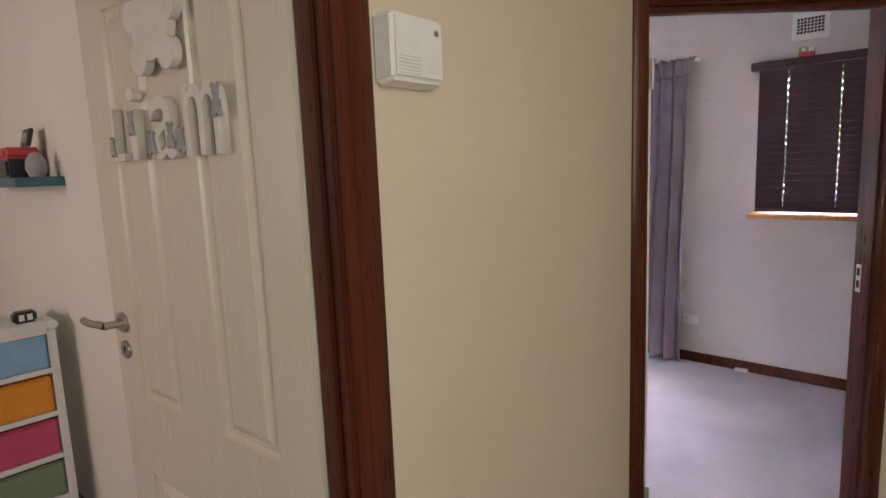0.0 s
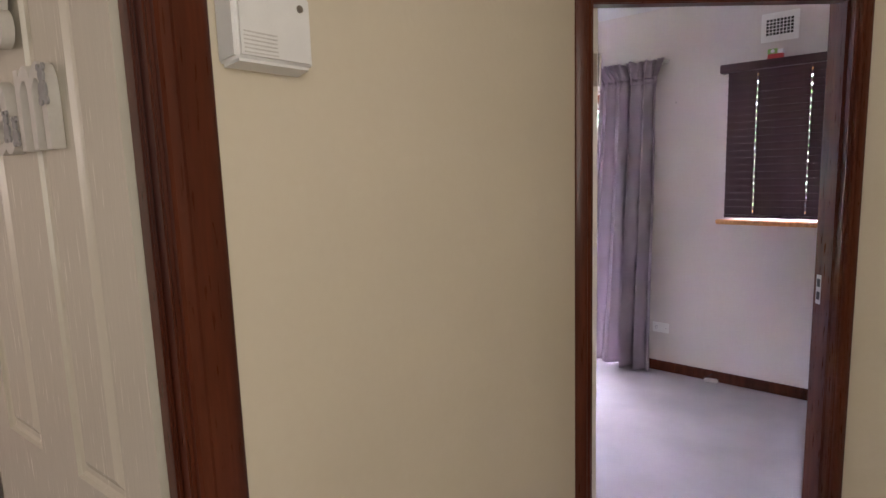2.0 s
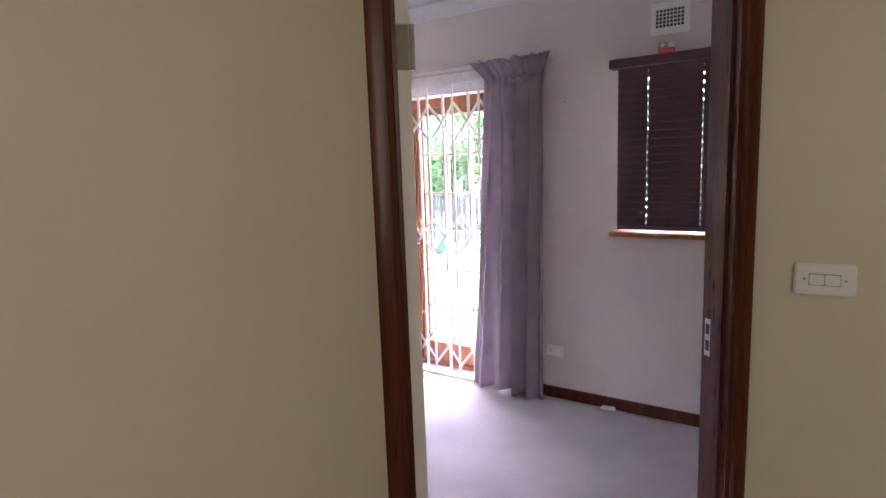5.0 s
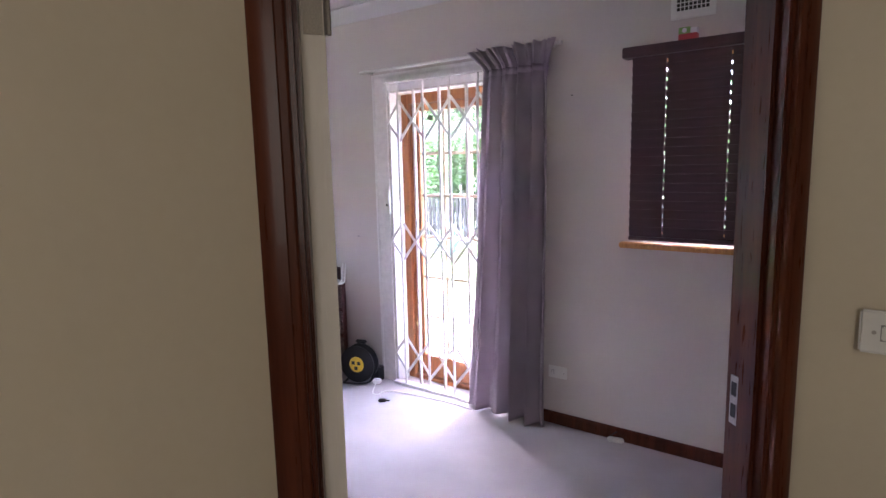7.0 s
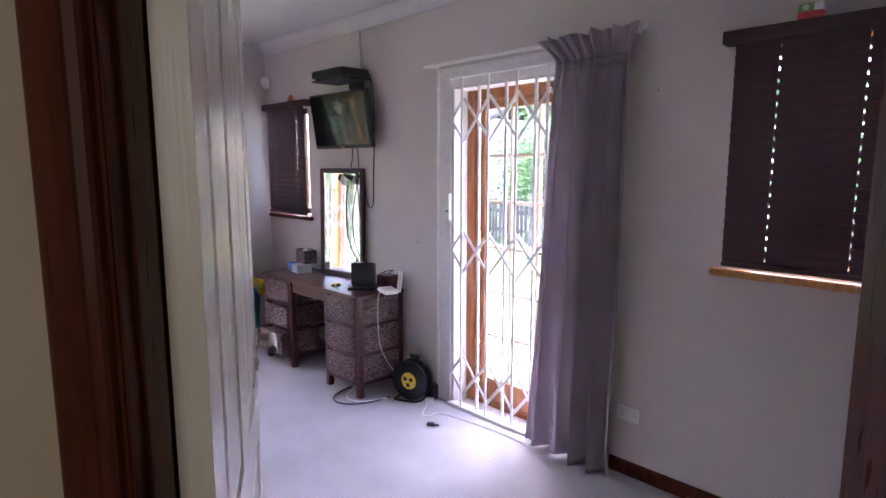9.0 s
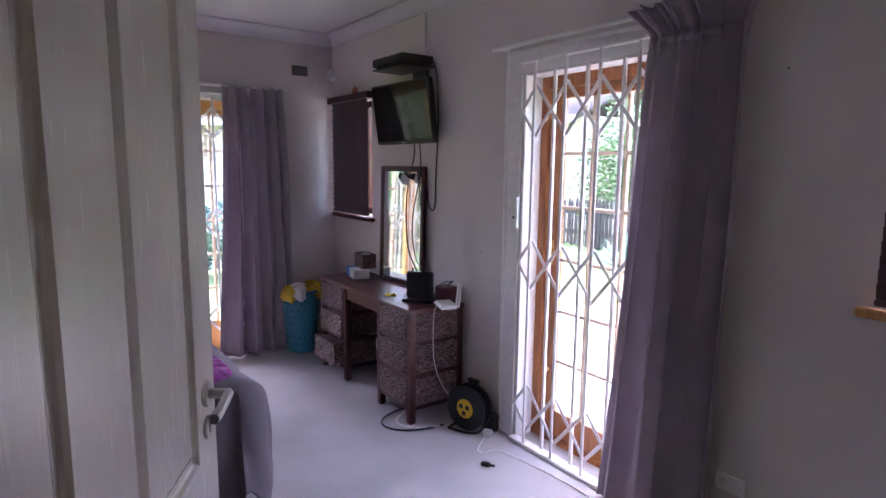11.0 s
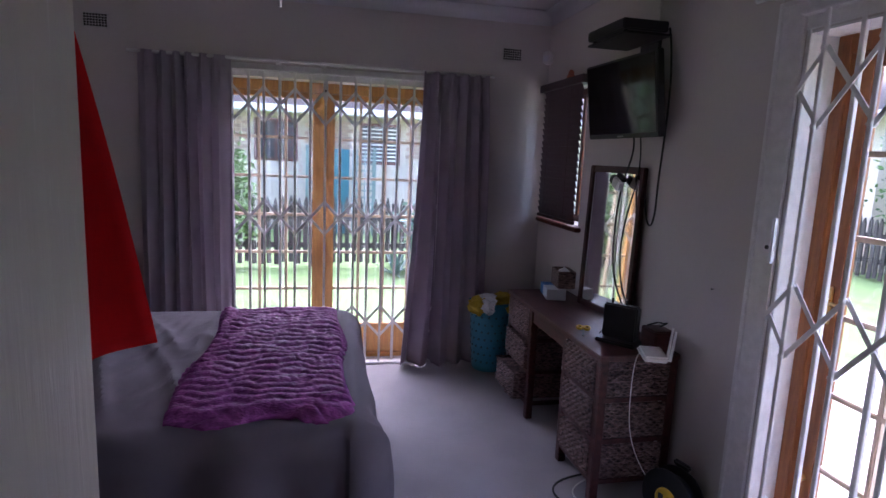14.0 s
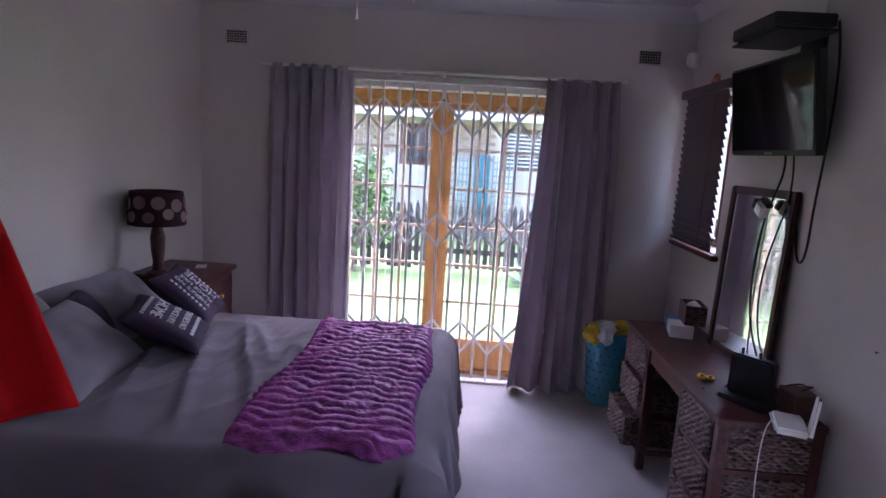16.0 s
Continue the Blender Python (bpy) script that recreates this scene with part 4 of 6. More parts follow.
mir = thing("mirror", Matrix.Identity(4), "framed mirror leaning on the wall on the dressing table", "mirror")
mir.matrix_world = Matrix.Translation((-3.785, 4.258, 0.7225)) @ Matrix.Rotation(radians(7.0), 4, "Z") @ Matrix.Rotation(radians(-1.5), 4, "X")
mw, mh = 0.25, 0.845
for a, b, c, d in ((-mw, -mw + 0.038, 0, mh), (mw - 0.038, mw, 0, mh), (-mw + 0.038, mw - 0.038, 0, 0.038), (-mw + 0.038, mw - 0.038, mh - 0.038, mh)):
    bm = bmesh.new()
    box(bm, a, b, -0.012, 0.016, c, d)
    bev(bm, 0.006, 2)
    part("frame", bm, M["desk"], mir, "dark wooden frame")
bm = bmesh.new()
box(bm, -mw + 0.034, mw - 0.034, -0.003, 0.003, 0.034, mh - 0.034)
part("glass", bm, M["mirror"], mir, "silvered mirror glass", smooth=False)
bm = bmesh.new()
box(bm, -mw + 0.045, -mw + 0.048, -0.0045, -0.003, 0.045, mh - 0.045)
part("bevel_line", bm, M["paper"], mir)


# ---- dressing table ----
DX0, DX1, DY0, DY1, DH = -4.40, -3.09, 3.905, 4.30, 0.72
desk = thing("dressing_table", Matrix.Translation((0, 0, 0)), "dark stained wooden dressing table with woven wicker drawers", "dressing table")


def weave(bm, w, h, m, nx=16, nz=12):
    """A woven panel: strands that pass over and under, local x across, -y out."""
    def f(u, v):
        x, z = (u - 0.5) * w, (v - 0.5) * h
        y = -0.012 * (0.5 + 0.5 * math.sin(u * nx * math.pi) * (1 if int(v * nz) % 2 else -1)) * abs(math.sin(v * nz * math.pi)) ** 0.5
        y -= 0.003 * noise.noise(Vector((u * 31, v * 17, w * 9 + m.translation.x * 7 + m.translation.z * 5)))
        return m @ Vector((x, y, z))
    sheet(bm, f, nx * 4, nz * 5)


bm = bmesh.new()
box(bm, DX0 - 0.012, DX1 + 0.012, DY0 - 0.012, DY1, DH - 0.028, DH)
bev(bm, 0.004)
part("tabletop", bm, M["desk"], desk)
bm = bmesh.new()
box(bm, -3.965, -3.50, DY0 + 0.01, DY0 + 0.03, DH - 0.105, DH - 0.028)
part("apron", bm, M["desk"], desk)
for x0, x1 in ((DX0, -3.965), (-3.50, DX1)):
    for px in (x0, x1 - 0.042):
        for py in (DY0, DY1 - 0.042):
            bm = bmesh.new()
            box(bm, px, px + 0.042, py, py + 0.042, 0.0, DH - 0.028)
            bev(bm, 0.003)
            part("leg", bm, M["desk"], desk)
    for z in (0.085, 0.287, 0.489):
        for a, b, c, d in ((x0 + 0.042, x1 - 0.042, DY0 + 0.002, DY0 + 0.022), (x0 + 0.042, x1 - 0.042, DY1 - 0.022, DY1 - 0.002), (x0 + 0.004, x0 + 0.024, DY0 + 0.042, DY1 - 0.042), (x1 - 0.024, x1 - 0.004, DY0 + 0.042, DY1 - 0.042)):
            bm = bmesh.new()
            box(bm, a, b, c, d, z, z + 0.022)
            part("rail", bm, M["desk"], desk)
    for k, z in enumerate((0.197, 0.399, 0.601)):
        out = 0.075 if (x0 == DX0 and k == 0) else (0.02 if x0 == DX0 and k == 1 else 0.004)
        cx = (x0 + x1) / 2
        w, h = x1 - x0 - 0.092, 0.165
        bm = bmesh.new()
        weave(bm, w, h, Matrix.Translation((cx, DY0 - out, z)))
        for sx in (-1, 1):
            weave(bm, 0.34, h, Matrix.Translation((cx + sx * w / 2, DY0 - out + 0.17, z)) @ Matrix.Rotation(radians(90 * sx), 4, "Z"))
        box(bm, cx - w / 2 + 0.002, cx + w / 2 - 0.002, DY0 - out + 0.003, DY0 - out + 0.33, z - h / 2, z + h / 2 - 0.02)
        part("drawer", bm, M["wicker"], desk, "woven wicker drawer")
    # woven end panels
    for z in (0.197, 0.399, 0.601):
        bm = bmesh.new()
        xe = x1 - 0.008 if x0 != DX0 else x0 + 0.008
        weave(bm, DY1 - DY0 - 0.09, 0.165, Matrix.Translation((xe, (DY0 + DY1) / 2, z)) @ Matrix.Rotation(radians(90 if x0 != DX0 else -90), 4, "Z"))
        solid(part("end_panel", bm, M["wicker"], desk, "woven wicker end panel"), 0.004)

# things on the dressing table
tb = thing("tissue_box", Matrix.Translation((-4.21, 4.13, DH)) @ Matrix.Rotation(radians(-12), 4, "Z"), "white and blue cardboard tissue box", "tissue box")
bm = bmesh.new()
box(bm, -0.0248, 0.12, -0.06, 0.06, 0.0005, 0.068)
bev(bm, 0.002)
part("carton", bm, M["paper"], tb)
bm = bmesh.new()
box(bm, -0.12, -0.0252, -0.06, 0.06, 0.0005, 0.068)
bev(bm, 0.002)
part("printed_end", bm, M["blue_card"], tb, "blue printed end")
bk = thing("wicker_tray", Matrix.Translation((-4.20, 4.19, DH + 0.0685)) @ Matrix.Rotation(radians(-8), 4, "Z"), "small dark wicker tray with white tissues", "tray")
bm = bmesh.new()
for a, b, c, d in ((-0.09, 0.09, -0.055, -0.047), (-0.09, 0.09, 0.047, 0.055), (-0.09, -0.082, -0.047, 0.047), (0.082, 0.09, -0.047, 0.047), (-0.082, 0.082, -0.047, 0.047)):
    box(bm, a, b, c, d, 0.0, 0.11 if not (c == -0.047 and d == 0.047 and a == -0.082) else 0.01)
bev(bm, 0.002)
part("body", bm, M["wicker"], bk)
bm = bmesh.new()
bmesh.ops.create_icosphere(bm, subdivisions=3, radius=0.05)
for v in bm.verts:
    v.co = Vector((v.co.x * 1.2, v.co.y * 0.7, 0.085 + v.co.z * 0.65)) + 0.012 * noise.noise_vector(v.co * 40)
part("tissues", bm, M["paper"], bk, "crumpled white tissues")
mo = thing("modem", Matrix.Translation((-3.27, 4.09, DH)) @ Matrix.Rotation(radians(38), 4, "Z"), "black upright internet modem on a flat black base", "modem")
bm = bmesh.new()
box(bm, -0.10, 0.10, -0.07, 0.06, 0.0005, 0.02)
bev(bm, 0.006)
part("base", bm, M["black"], mo)
bm = bmesh.new()
box(bm, -0.085, 0.085, -0.025, 0.025, 0.0202, 0.19)
bev(bm, 0.008, 3)
part("case", bm, M["black"], mo)
for x in (-0.05, 0.02):
    bm = bmesh.new()
    rod(bm, (x, 0.0, 0.19), (x, 0.0, 0.215), 0.006, 8)
    part("aerial", bm, M["black"], mo)
bx = thing("storage_box", Matrix.Translation((-3.155, 4.225, DH)), "small dark box with odds and ends", "box")
bm = bmesh.new()
box(bm, -0.075, 0.05, -0.05, 0.05, 0.0005, 0.10)
bev(bm, 0.005)
part("body", bm, M["desk"], bx)
tube("wire_tangle", [(-0.06, -0.03, 0.10), (-0.02, 0.02, 0.135), (0.02, -0.02, 0.12), (0.05, 0.03, 0.15), (0.0, 0.0, 0.11)], 0.004, M["black"], bx)
ro = thing("router", Matrix.Translation((-3.045, 4.13, DH + 0.004)) @ Matrix.Rotation(radians(-20), 4, "Z"), "white wireless router with two upright aerials", "router")
bm = bmesh.new()
vs = box(bm, -0.085, 0.085, -0.055, 0.055, 0.0, 0.026)
bev(bm, 0.009, 3)
part("case", bm, M["white"], ro)
for x in (0.03, 0.078):
    bm = bmesh.new()
    rod(bm, (x, 0.058, 0.012), (x + 0.028, 0.062, 0.155), 0.007, 10, 0.0045)
    part("aerial", bm, M["white"], ro)
sc = thing("scissors", Matrix.Translation((-3.45, 3.985, DH + 0.001)) @ Matrix.Rotation(radians(-25), 4, "Z"), "scissors with yellow plastic handles", "scissors")
for y in (-0.018, 0.018):
    tube("handle", [(0.03 * math.cos(a) - 0.05, y + 0.016 * math.sin(a), 0.007) for a in [i * math.pi / 4 for i in range(8)]], 0.0065, M["yplastic"], sc, "yellow plastic loop", cyclic=True)
bm = bmesh.new()
box(bm, -0.02, 0.09, -0.006, 0.006, 0.002, 0.005)
part("blade", bm, M["black"], sc)

# ---- cables under and behind the television ----
def cable(pts, r, m, label):
    o = tube("cable", pts, r, M[m])
    tagged(o, label, "cable")


cable([(-3.63, 4.27, 1.73), (-3.64, 4.29, 1.66), (-3.66, 4.27, 1.56), (-3.655, 4.225, 1.40), (-3.64, 4.21, 1.1), (-3.58, 4.20, 0.95), (-3.38, 4.16, 0.86)], 0.005, "black", "black television cable hanging over the mirror")
cable([(-3.58, 4.28, 1.73), (-3.58, 4.30, 1.6), (-3.56, 4.27, 1.45), (-3.60, 4.22, 1.2), (-3.52, 4.2, 0.95), (-3.36, 4.16, 0.9)], 0.004, "black", "thin black cable hanging over the mirror")
cable([(-3.44, 4.30, 2.24), (-3.40, 4.31, 2.1), (-3.40, 4.31, 1.75), (-3.43, 4.31, 1.5), (-3.42, 4.31, 1.33), (-3.46, 4.31, 1.24), (-3.52, 4.31, 1.32), (-3.56, 4.318, 1.5)], 0.005, "black", "looped black cable on the wall beside the mirror")
cable([(-3.66, 4.25, 1.52), (-3.60, 4.22, 1.35), (-3.62, 4.21, 1.15), (-3.56, 4.2, 0.9), (-3.50, 4.17, 0.76)], 0.004, "white", "white cable hanging over the mirror")
adp = thing("power_adapter", Matrix.Translation((-3.67, 4.235, 1.475)) @ Matrix.Rotation(radians(25), 4, "Y"), "white and black plug adapter hanging from cables", "plug adapter")
bm = bmesh.new()
box(bm, -0.035, 0.035, -0.03, 0.012, -0.03, 0.03)
bev(bm, 0.008, 2)
part("body", bm, M["white"], adp)
bm = bmesh.new()
box(bm, -0.075, -0.036, -0.025, 0.01, -0.025, 0.02)
bev(bm, 0.006)
part("plug", bm, M["black"], adp)
bm = bmesh.new()
box(bm, -0.03, 0.05, -0.02, 0.01, 0.031, 0.055)
bev(bm, 0.006)
part("plug", bm, M["black"], adp)
cable([(-3.07, 4.08, 0.735), (-3.06, 4.05, 0.72), (-3.065, 4.05, 0.5), (-3.06, 4.06, 0.32), (-2.99, 4.10, 0.20), (-2.93, 4.14, 0.14)], 0.0025, "white", "white cable from the router down to the cable reel")
cable([(-3.32, 4.0, 0.005), (-3.30, 3.86, 0.006), (-3.22, 3.74, 0.006), (-3.05, 3.78, 0.006), (-2.98, 3.95, 0.006), (-2.95, 4.06, 0.02)], 0.0055, "black", "black extension cable looped on the carpet")
cable([(-3.28, 4.0, 0.005), (-3.22, 3.86, 0.005), (-3.10, 3.82, 0.005), (-3.0, 3.94, 0.006), (-2.95, 4.03, 0.02)], 0.004, "white", "white cable looped on the carpet")
cable([(-2.72, 4.20, 0.012), (-2.66, 4.12, 0.004), (-2.62, 4.03, 0.004), (-2.54, 4.06, 0.004), (-2.60, 4.15, 0.004), (-2.30, 4.19, 0.004), (-2.05, 4.22, 0.004), (-1.88, 4.20, 0.004)], 0.003, "white", "thin white cable lying along the gate")
cable([(-3.40, 4.05, 0.725), (-3.42, 4.08, 0.76), (-3.36, 4.12, 0.80), (-3.34, 4.11, 0.74)], 0.003, "black", "thin black wire beside the modem")

pg = thing("plug", Matrix.Translation((-2.72, 4.215, 0.0)) @ Matrix.Rotation(radians(30), 4, "Z"), "white plug lying on the carpet by the gate", "plug")
bm = bmesh.new()
box(bm, -0.03, 0.03, -0.022, 0.022, 0.001, 0.035)
bev(bm, 0.008)
part("body", bm, M["white"], pg)
pg2 = thing("plug", Matrix.Translation((-0.975, 4.29, 0.0)) @ Matrix.Rotation(radians(10), 4, "Z"), "white plug lying on the carpet under the window", "plug")
bm = bmesh.new()
box(bm, -0.045, 0.045, -0.018, 0.018, 0.001, 0.024)
bev(bm, 0.007)
part("body", bm, M["white"], pg2)
tube("lead", [(-0.03, 0.01, 0.022), (-0.01, 0.02, 0.05), (0.03, 0.03, 0.06)], 0.003, M["black"], pg2)
us = thing("plug_adapter", Matrix.Translation((-2.455, 3.985, 0.0)) @ Matrix.Rotation(radians(35), 4, "Z"), "small black plug lying on the carpet", "plug")
bm = bmesh.new()
box(bm, -0.03, 0.02, -0.014, 0.014, 0.001, 0.022)
bev(bm, 0.005)
part("body", bm, M["black"], us)
bm = bmesh.new()
box(bm, 0.02, 0.045, -0.006, 0.006, 0.006, 0.014)
part("pins", bm, M["black"], us)

# cable reel
RM = Matrix.Translation((-2.85, 4.17, 0.1442)) @ Matrix.Rotation(radians(16), 4, "Z") @ Matrix.Scale(0.88, 4)
reel = thing("cable_reel", RM, "black extension cable reel with a yellow hub on its stand", "cable reel")
AX = Matrix.Rotation(radians(90), 4, "X")
bm = bmesh.new()
lathe(bm, [(0.0, 0.045), (0.142, 0.045), (0.155, 0.040), (0.155, 0.030), (0.115, 0.026), (0.115, -0.035), (0.155, -0.04), (0.155, -0.05), (0.0, -0.05)], 36, AX)
part("drum", bm, M["black"], reel)
bm = bmesh.new()
lathe(bm, [(0.0, 0.054), (0.058, 0.054), (0.066, 0.048), (0.066, 0.044)], 30, AX)
hub = part("hub", bm, M["yplastic"], reel, "yellow plastic hub with sockets")
bm = bmesh.new()
for a in range(3):
    k = a * 2.09 + 0.5
    box(bm, 0.03 * math.cos(k) - 0.014, 0.03 * math.cos(k) + 0.014, -0.0575, -0.0535, 0.03 * math.sin(k) - 0.014, 0.03 * math.sin(k) + 0.014)
part("socket", bm, M["black"], hub)
tube("stand", [(-0.11, -0.08, -0.155), (-0.11, 0.07, -0.155), (-0.04, 0.06, 0.0), (-0.05, 0.05, 0.17), (0.05, 0.05, 0.17), (0.04, 0.06, 0.0), (0.11, 0.07, -0.155), (0.11, -0.08, -0.155), (-0.11, -0.08, -0.155)], 0.009, M["black"], reel)
bm = bmesh.new()
box(bm, -0.05, 0.05, 0.035, 0.065, 0.155, 0.185)
bev(bm, 0.01)
part("grip", bm, M["black"], reel)
bb = thing("floor_box", Matrix.Translation((-2.765, 4.275, 0.0)), "small black power box on the carpet behind the reel", "box")
bm = bmesh.new()
box(bm, -0.04, 0.04, -0.03, 0.03, 0.001, 0.11)
bev(bm, 0.006)
part("body", bm, M["black"], bb)


# ---- laundry basket ----
lb = thing("laundry_basket", Matrix.Translation((-4.86, 3.92, 0.0)), "turquoise plastic laundry basket full of washing", "laundry basket")
bm = bmesh.new()
prof = [(0.0, 0.004), (0.118, 0.004), (0.124, 0.02), (0.135, 0.17), (0.146, 0.34), (0.156, 0.50), (0.168, 0.515), (0.168, 0.53), (0.152, 0.53), (0.142, 0.49), (0.12, 0.03), (0.0, 0.02)]
lathe(bm, prof, 36)
part("tub", bm, M["blue_basket"], lb)
bm = bmesh.new()
for j in range(7):
    z = 0.08 + j * 0.058
    r = 0.1295 + 0.064 * (z - 0.1)
    for i in range(18):
        a = (i + 0.5 * (j % 2)) * 2 * math.pi / 18
        rod(bm, (r * math.cos(a), r * math.sin(a), z), ((r + 0.004) * math.cos(a), (r + 0.004) * math.sin(a), z), 0.0085, 8)
tagged(part("holes", bm, M["teal"], lb, smooth=False), "dark round holes", kind="stuff")


def crumple(name, parent, c, r, material, seed, squash=0.6):
    bm = bmesh.new()
    bmesh.ops.create_icosphere(bm, subdivisions=4, radius=1)
    for v in bm.verts:
        n = noise.noise_vector(v.co * 2.2 + Vector((seed, 0, 0))) * 0.35 + noise.noise_vector(v.co * 5 + Vector((0, seed, 0))) * 0.12
        p = v.co + n
        v.co = Vector((c[0] + p.x * r, c[1] + p.y * r, c[2] + p.z * r * squash))
    return part(name, bm, material, parent)


crumple("yellow_cloth", lb, (0.03, 0.10, 0.535), 0.10, M["yellow"], 2, 0.55)
crumple("yellow_cloth", lb, (0.10, 0.13, 0.505), 0.062, M["yellow"], 12, 1.0)
crumple("yellow_cloth", lb, (0.08, -0.12, 0.51), 0.075, M["yellow"], 7, 0.9)
crumple("white_cloth", lb, (0.05, -0.05, 0.55), 0.075, M["paper"], 4, 0.6)
crumple("white_cloth", lb, (0.13, -0.06, 0.51), 0.055, M["paper"], 15, 0.9)


# ---- bed ----
BX0, BX1, BY0, BY1, BT = -4.10, -2.70, 1.05, 2.76, 0.665
bed = thing("bed", Matrix.Identity(4), "double bed made up with a grey duvet reaching to the carpet", "bed")
bm = bmesh.new()
box(bm, BX0 + 0.04, BX1 - 0.04, BY0, BY1 - 0.05, 0.05, 0.36)
bev(bm, 0.02)
part("base", bm, M["duvet"], bed)
bm = bmesh.new()
box(bm, BX0 + 0.02, BX1 - 0.02, BY0 - 0.02, BY1 - 0.03, 0.362, 0.63)
bev(bm, 0.05, 4)
part("mattress", bm, M["pillow"], bed)


def duvet(u, v):
    drop = 0.60
    w, l = BX1 - BX0, BY1 - BY0
    s = -drop + (w + 2 * drop) * u
    t = (l + drop) * v
    ox = -s if s < 0 else (s - w if s > w else 0.0)
    oy = t - l if t > l else 0.0
    sx = min(max(s, 0), w)
    ty = min(t, l)
    q = max(ox, oy) if min(ox, oy) <= 0 else math.hypot(ox, oy) * 0.86
    x, y, z = BX0 + sx, BY0 + ty, BT

    def fall(d):
        r = 0.11
        if d < r * 1.57:
            return r * math.sin(d / r), r * (1 - math.cos(d / r))
        return r + 0.08 * (d - r * 1.57), r + (d - r * 1.57)
    out, down = fall(q)
    if q > 0:
        k = out / q
        dirx = -ox if s < 0 else ox
        x += dirx * k
        y += oy * k
        z -= down
        wx = ox / (ox + oy)
        along = ty * wx + sx * (1 - wx)
        skew = along + 0.35 * q
        fold = math.sin(skew * 9 + 2 * math.sin(along * 5)) * 0.6 + math.sin(skew * 23 + 1.3) * 0.22 + 0.8 * noise.noise(Vector((skew * 7, q * 2.5, 4.0)))
        kk = min(1, q / 0.35) * 0.035
        x += (1 if s > w else -1) * fold * kk * wx
        y += fold * kk * (1 - wx)
    else:
        edge = min(1, min(sx, w - sx, l - ty + 0.05) / 0.25)
        for ca, sa, fa, fb, hgt, sd in ((0.94, 0.34, 1.1, 5.0, 0.026, 1.0), (0.80, -0.60, 1.3, 6.0, 0.014, 5.0), (0.97, -0.22, 0.9, 8.0, 0.010, 9.0)):
            p, q2 = s * ca + t * sa, -s * sa + t * ca
            bend = 0.08 * noise.noise(Vector((p * 1.2, q2 * 1.2, sd)))
            n1 = noise.noise(Vector((p * fa, (q2 + bend) * fb, sd)))
            z += hgt * edge * max(0.0, 1 - 2.4 * abs(n1)) ** 2
        z += 0.022 * edge * noise.noise(Vector((s * 2.0, t * 2.4, 1.0)))
    return (x, y, max(z, 0.03))


bm = bmesh.new()
sheet(bm, duvet, 190, 170)
solid(part("duvet", bm, M["duvet"], bed, "creased grey cotton duvet cover"), 0.012)


def throw_f(u, v):
    x0, x1, y0, y1 = -4.05, -2.69, 2.17, 2.76
    x, y = x0 + (x1 - x0) * u, y0 + (y1 - y0) * v
    y += 0.025 * math.sin(x * 7 + 1) * (1 if v in (0, 1) else 0.4) - 0.10 * max(0, u - 0.6) * (0.5 - v)
    x += 0.02 * math.sin(y * 17)
    wave = math.sin((x + 0.010 * math.sin(y * 41 + x * 9) + 0.035 * noise.noise(Vector((x * 6, y * 9, 0))) + 0.012 * noise.noise(Vector((x * 20, y * 26, 2)))) * 105)
    wave = abs(wave) ** 0.7 * (1 if wave > 0 else -1) * (0.6 + 0.7 * abs(noise.noise(Vector((x * 9, y * 14, 5)))))
    z = BT + 0.045 + 0.008 * wave + 0.018 * noise.noise(Vector((x * 5, y * 5, 3))) + 0.004 * noise.noise(Vector((x * 60, y * 60, 8)))
    e = min(u, 1 - u, v, 1 - v)
    if e < 0.03:
        z -= 0.022 * (1 - e / 0.03)
    if x > BX1 - 0.1:
        z -= (x - BX1 + 0.1) ** 2 * 1.5
    if y > BY1 - 0.08:
        z -= (y - BY1 + 0.08) ** 2 * 3
    return (x, y, z)


th = thing("throw_blanket", Matrix.Identity(4), "purple plush throw with wavy ribs laid across the bed", "blanket")
bm = bmesh.new()
sheet(bm, throw_f, 300, 110)
solid(part("plush", bm, M["throw"], th), 0.014)


def cushion(name, m, w, d, h, material, label, category, seed, group=""):
    e = thing(name, m, label, category, group)
    bm = bmesh.new()
    bmesh.ops.create_grid(bm, x_segments=28, y_segments=28, size=1)
    top = list(bm.verts)
    low = bmesh.ops.duplicate(bm, geom=bm.faces[:] + bm.verts[:])["geom"]
    low = {v for v in low if isinstance(v, bmesh.types.BMVert)}
    for v in bm.verts:
        a, b = v.co.x, v.co.y
        k = max(0.0, (1 - a ** 4)) * max(0.0, (1 - b ** 4))
        s = -1 if v in low else 1
        pinch = 1 - 0.10 * (1 - abs(a)) * abs(b) ** 3 - 0.10 * (1 - abs(b)) * abs(a) ** 3
        hh = h * k ** 0.55 * s * 0.5 + (0.0 if material == M["cushion"] else 0.016) * noise.noise(Vector((a * 3 + seed, b * 3, s))) * k
        v.co = Vector((a * w / 2 * pinch, b * d / 2 * pinch, hh))
    bmesh.ops.remove_doubles(bm, verts=bm.verts, dist=0.001)
    part("cover", bm, material, e)
    return e


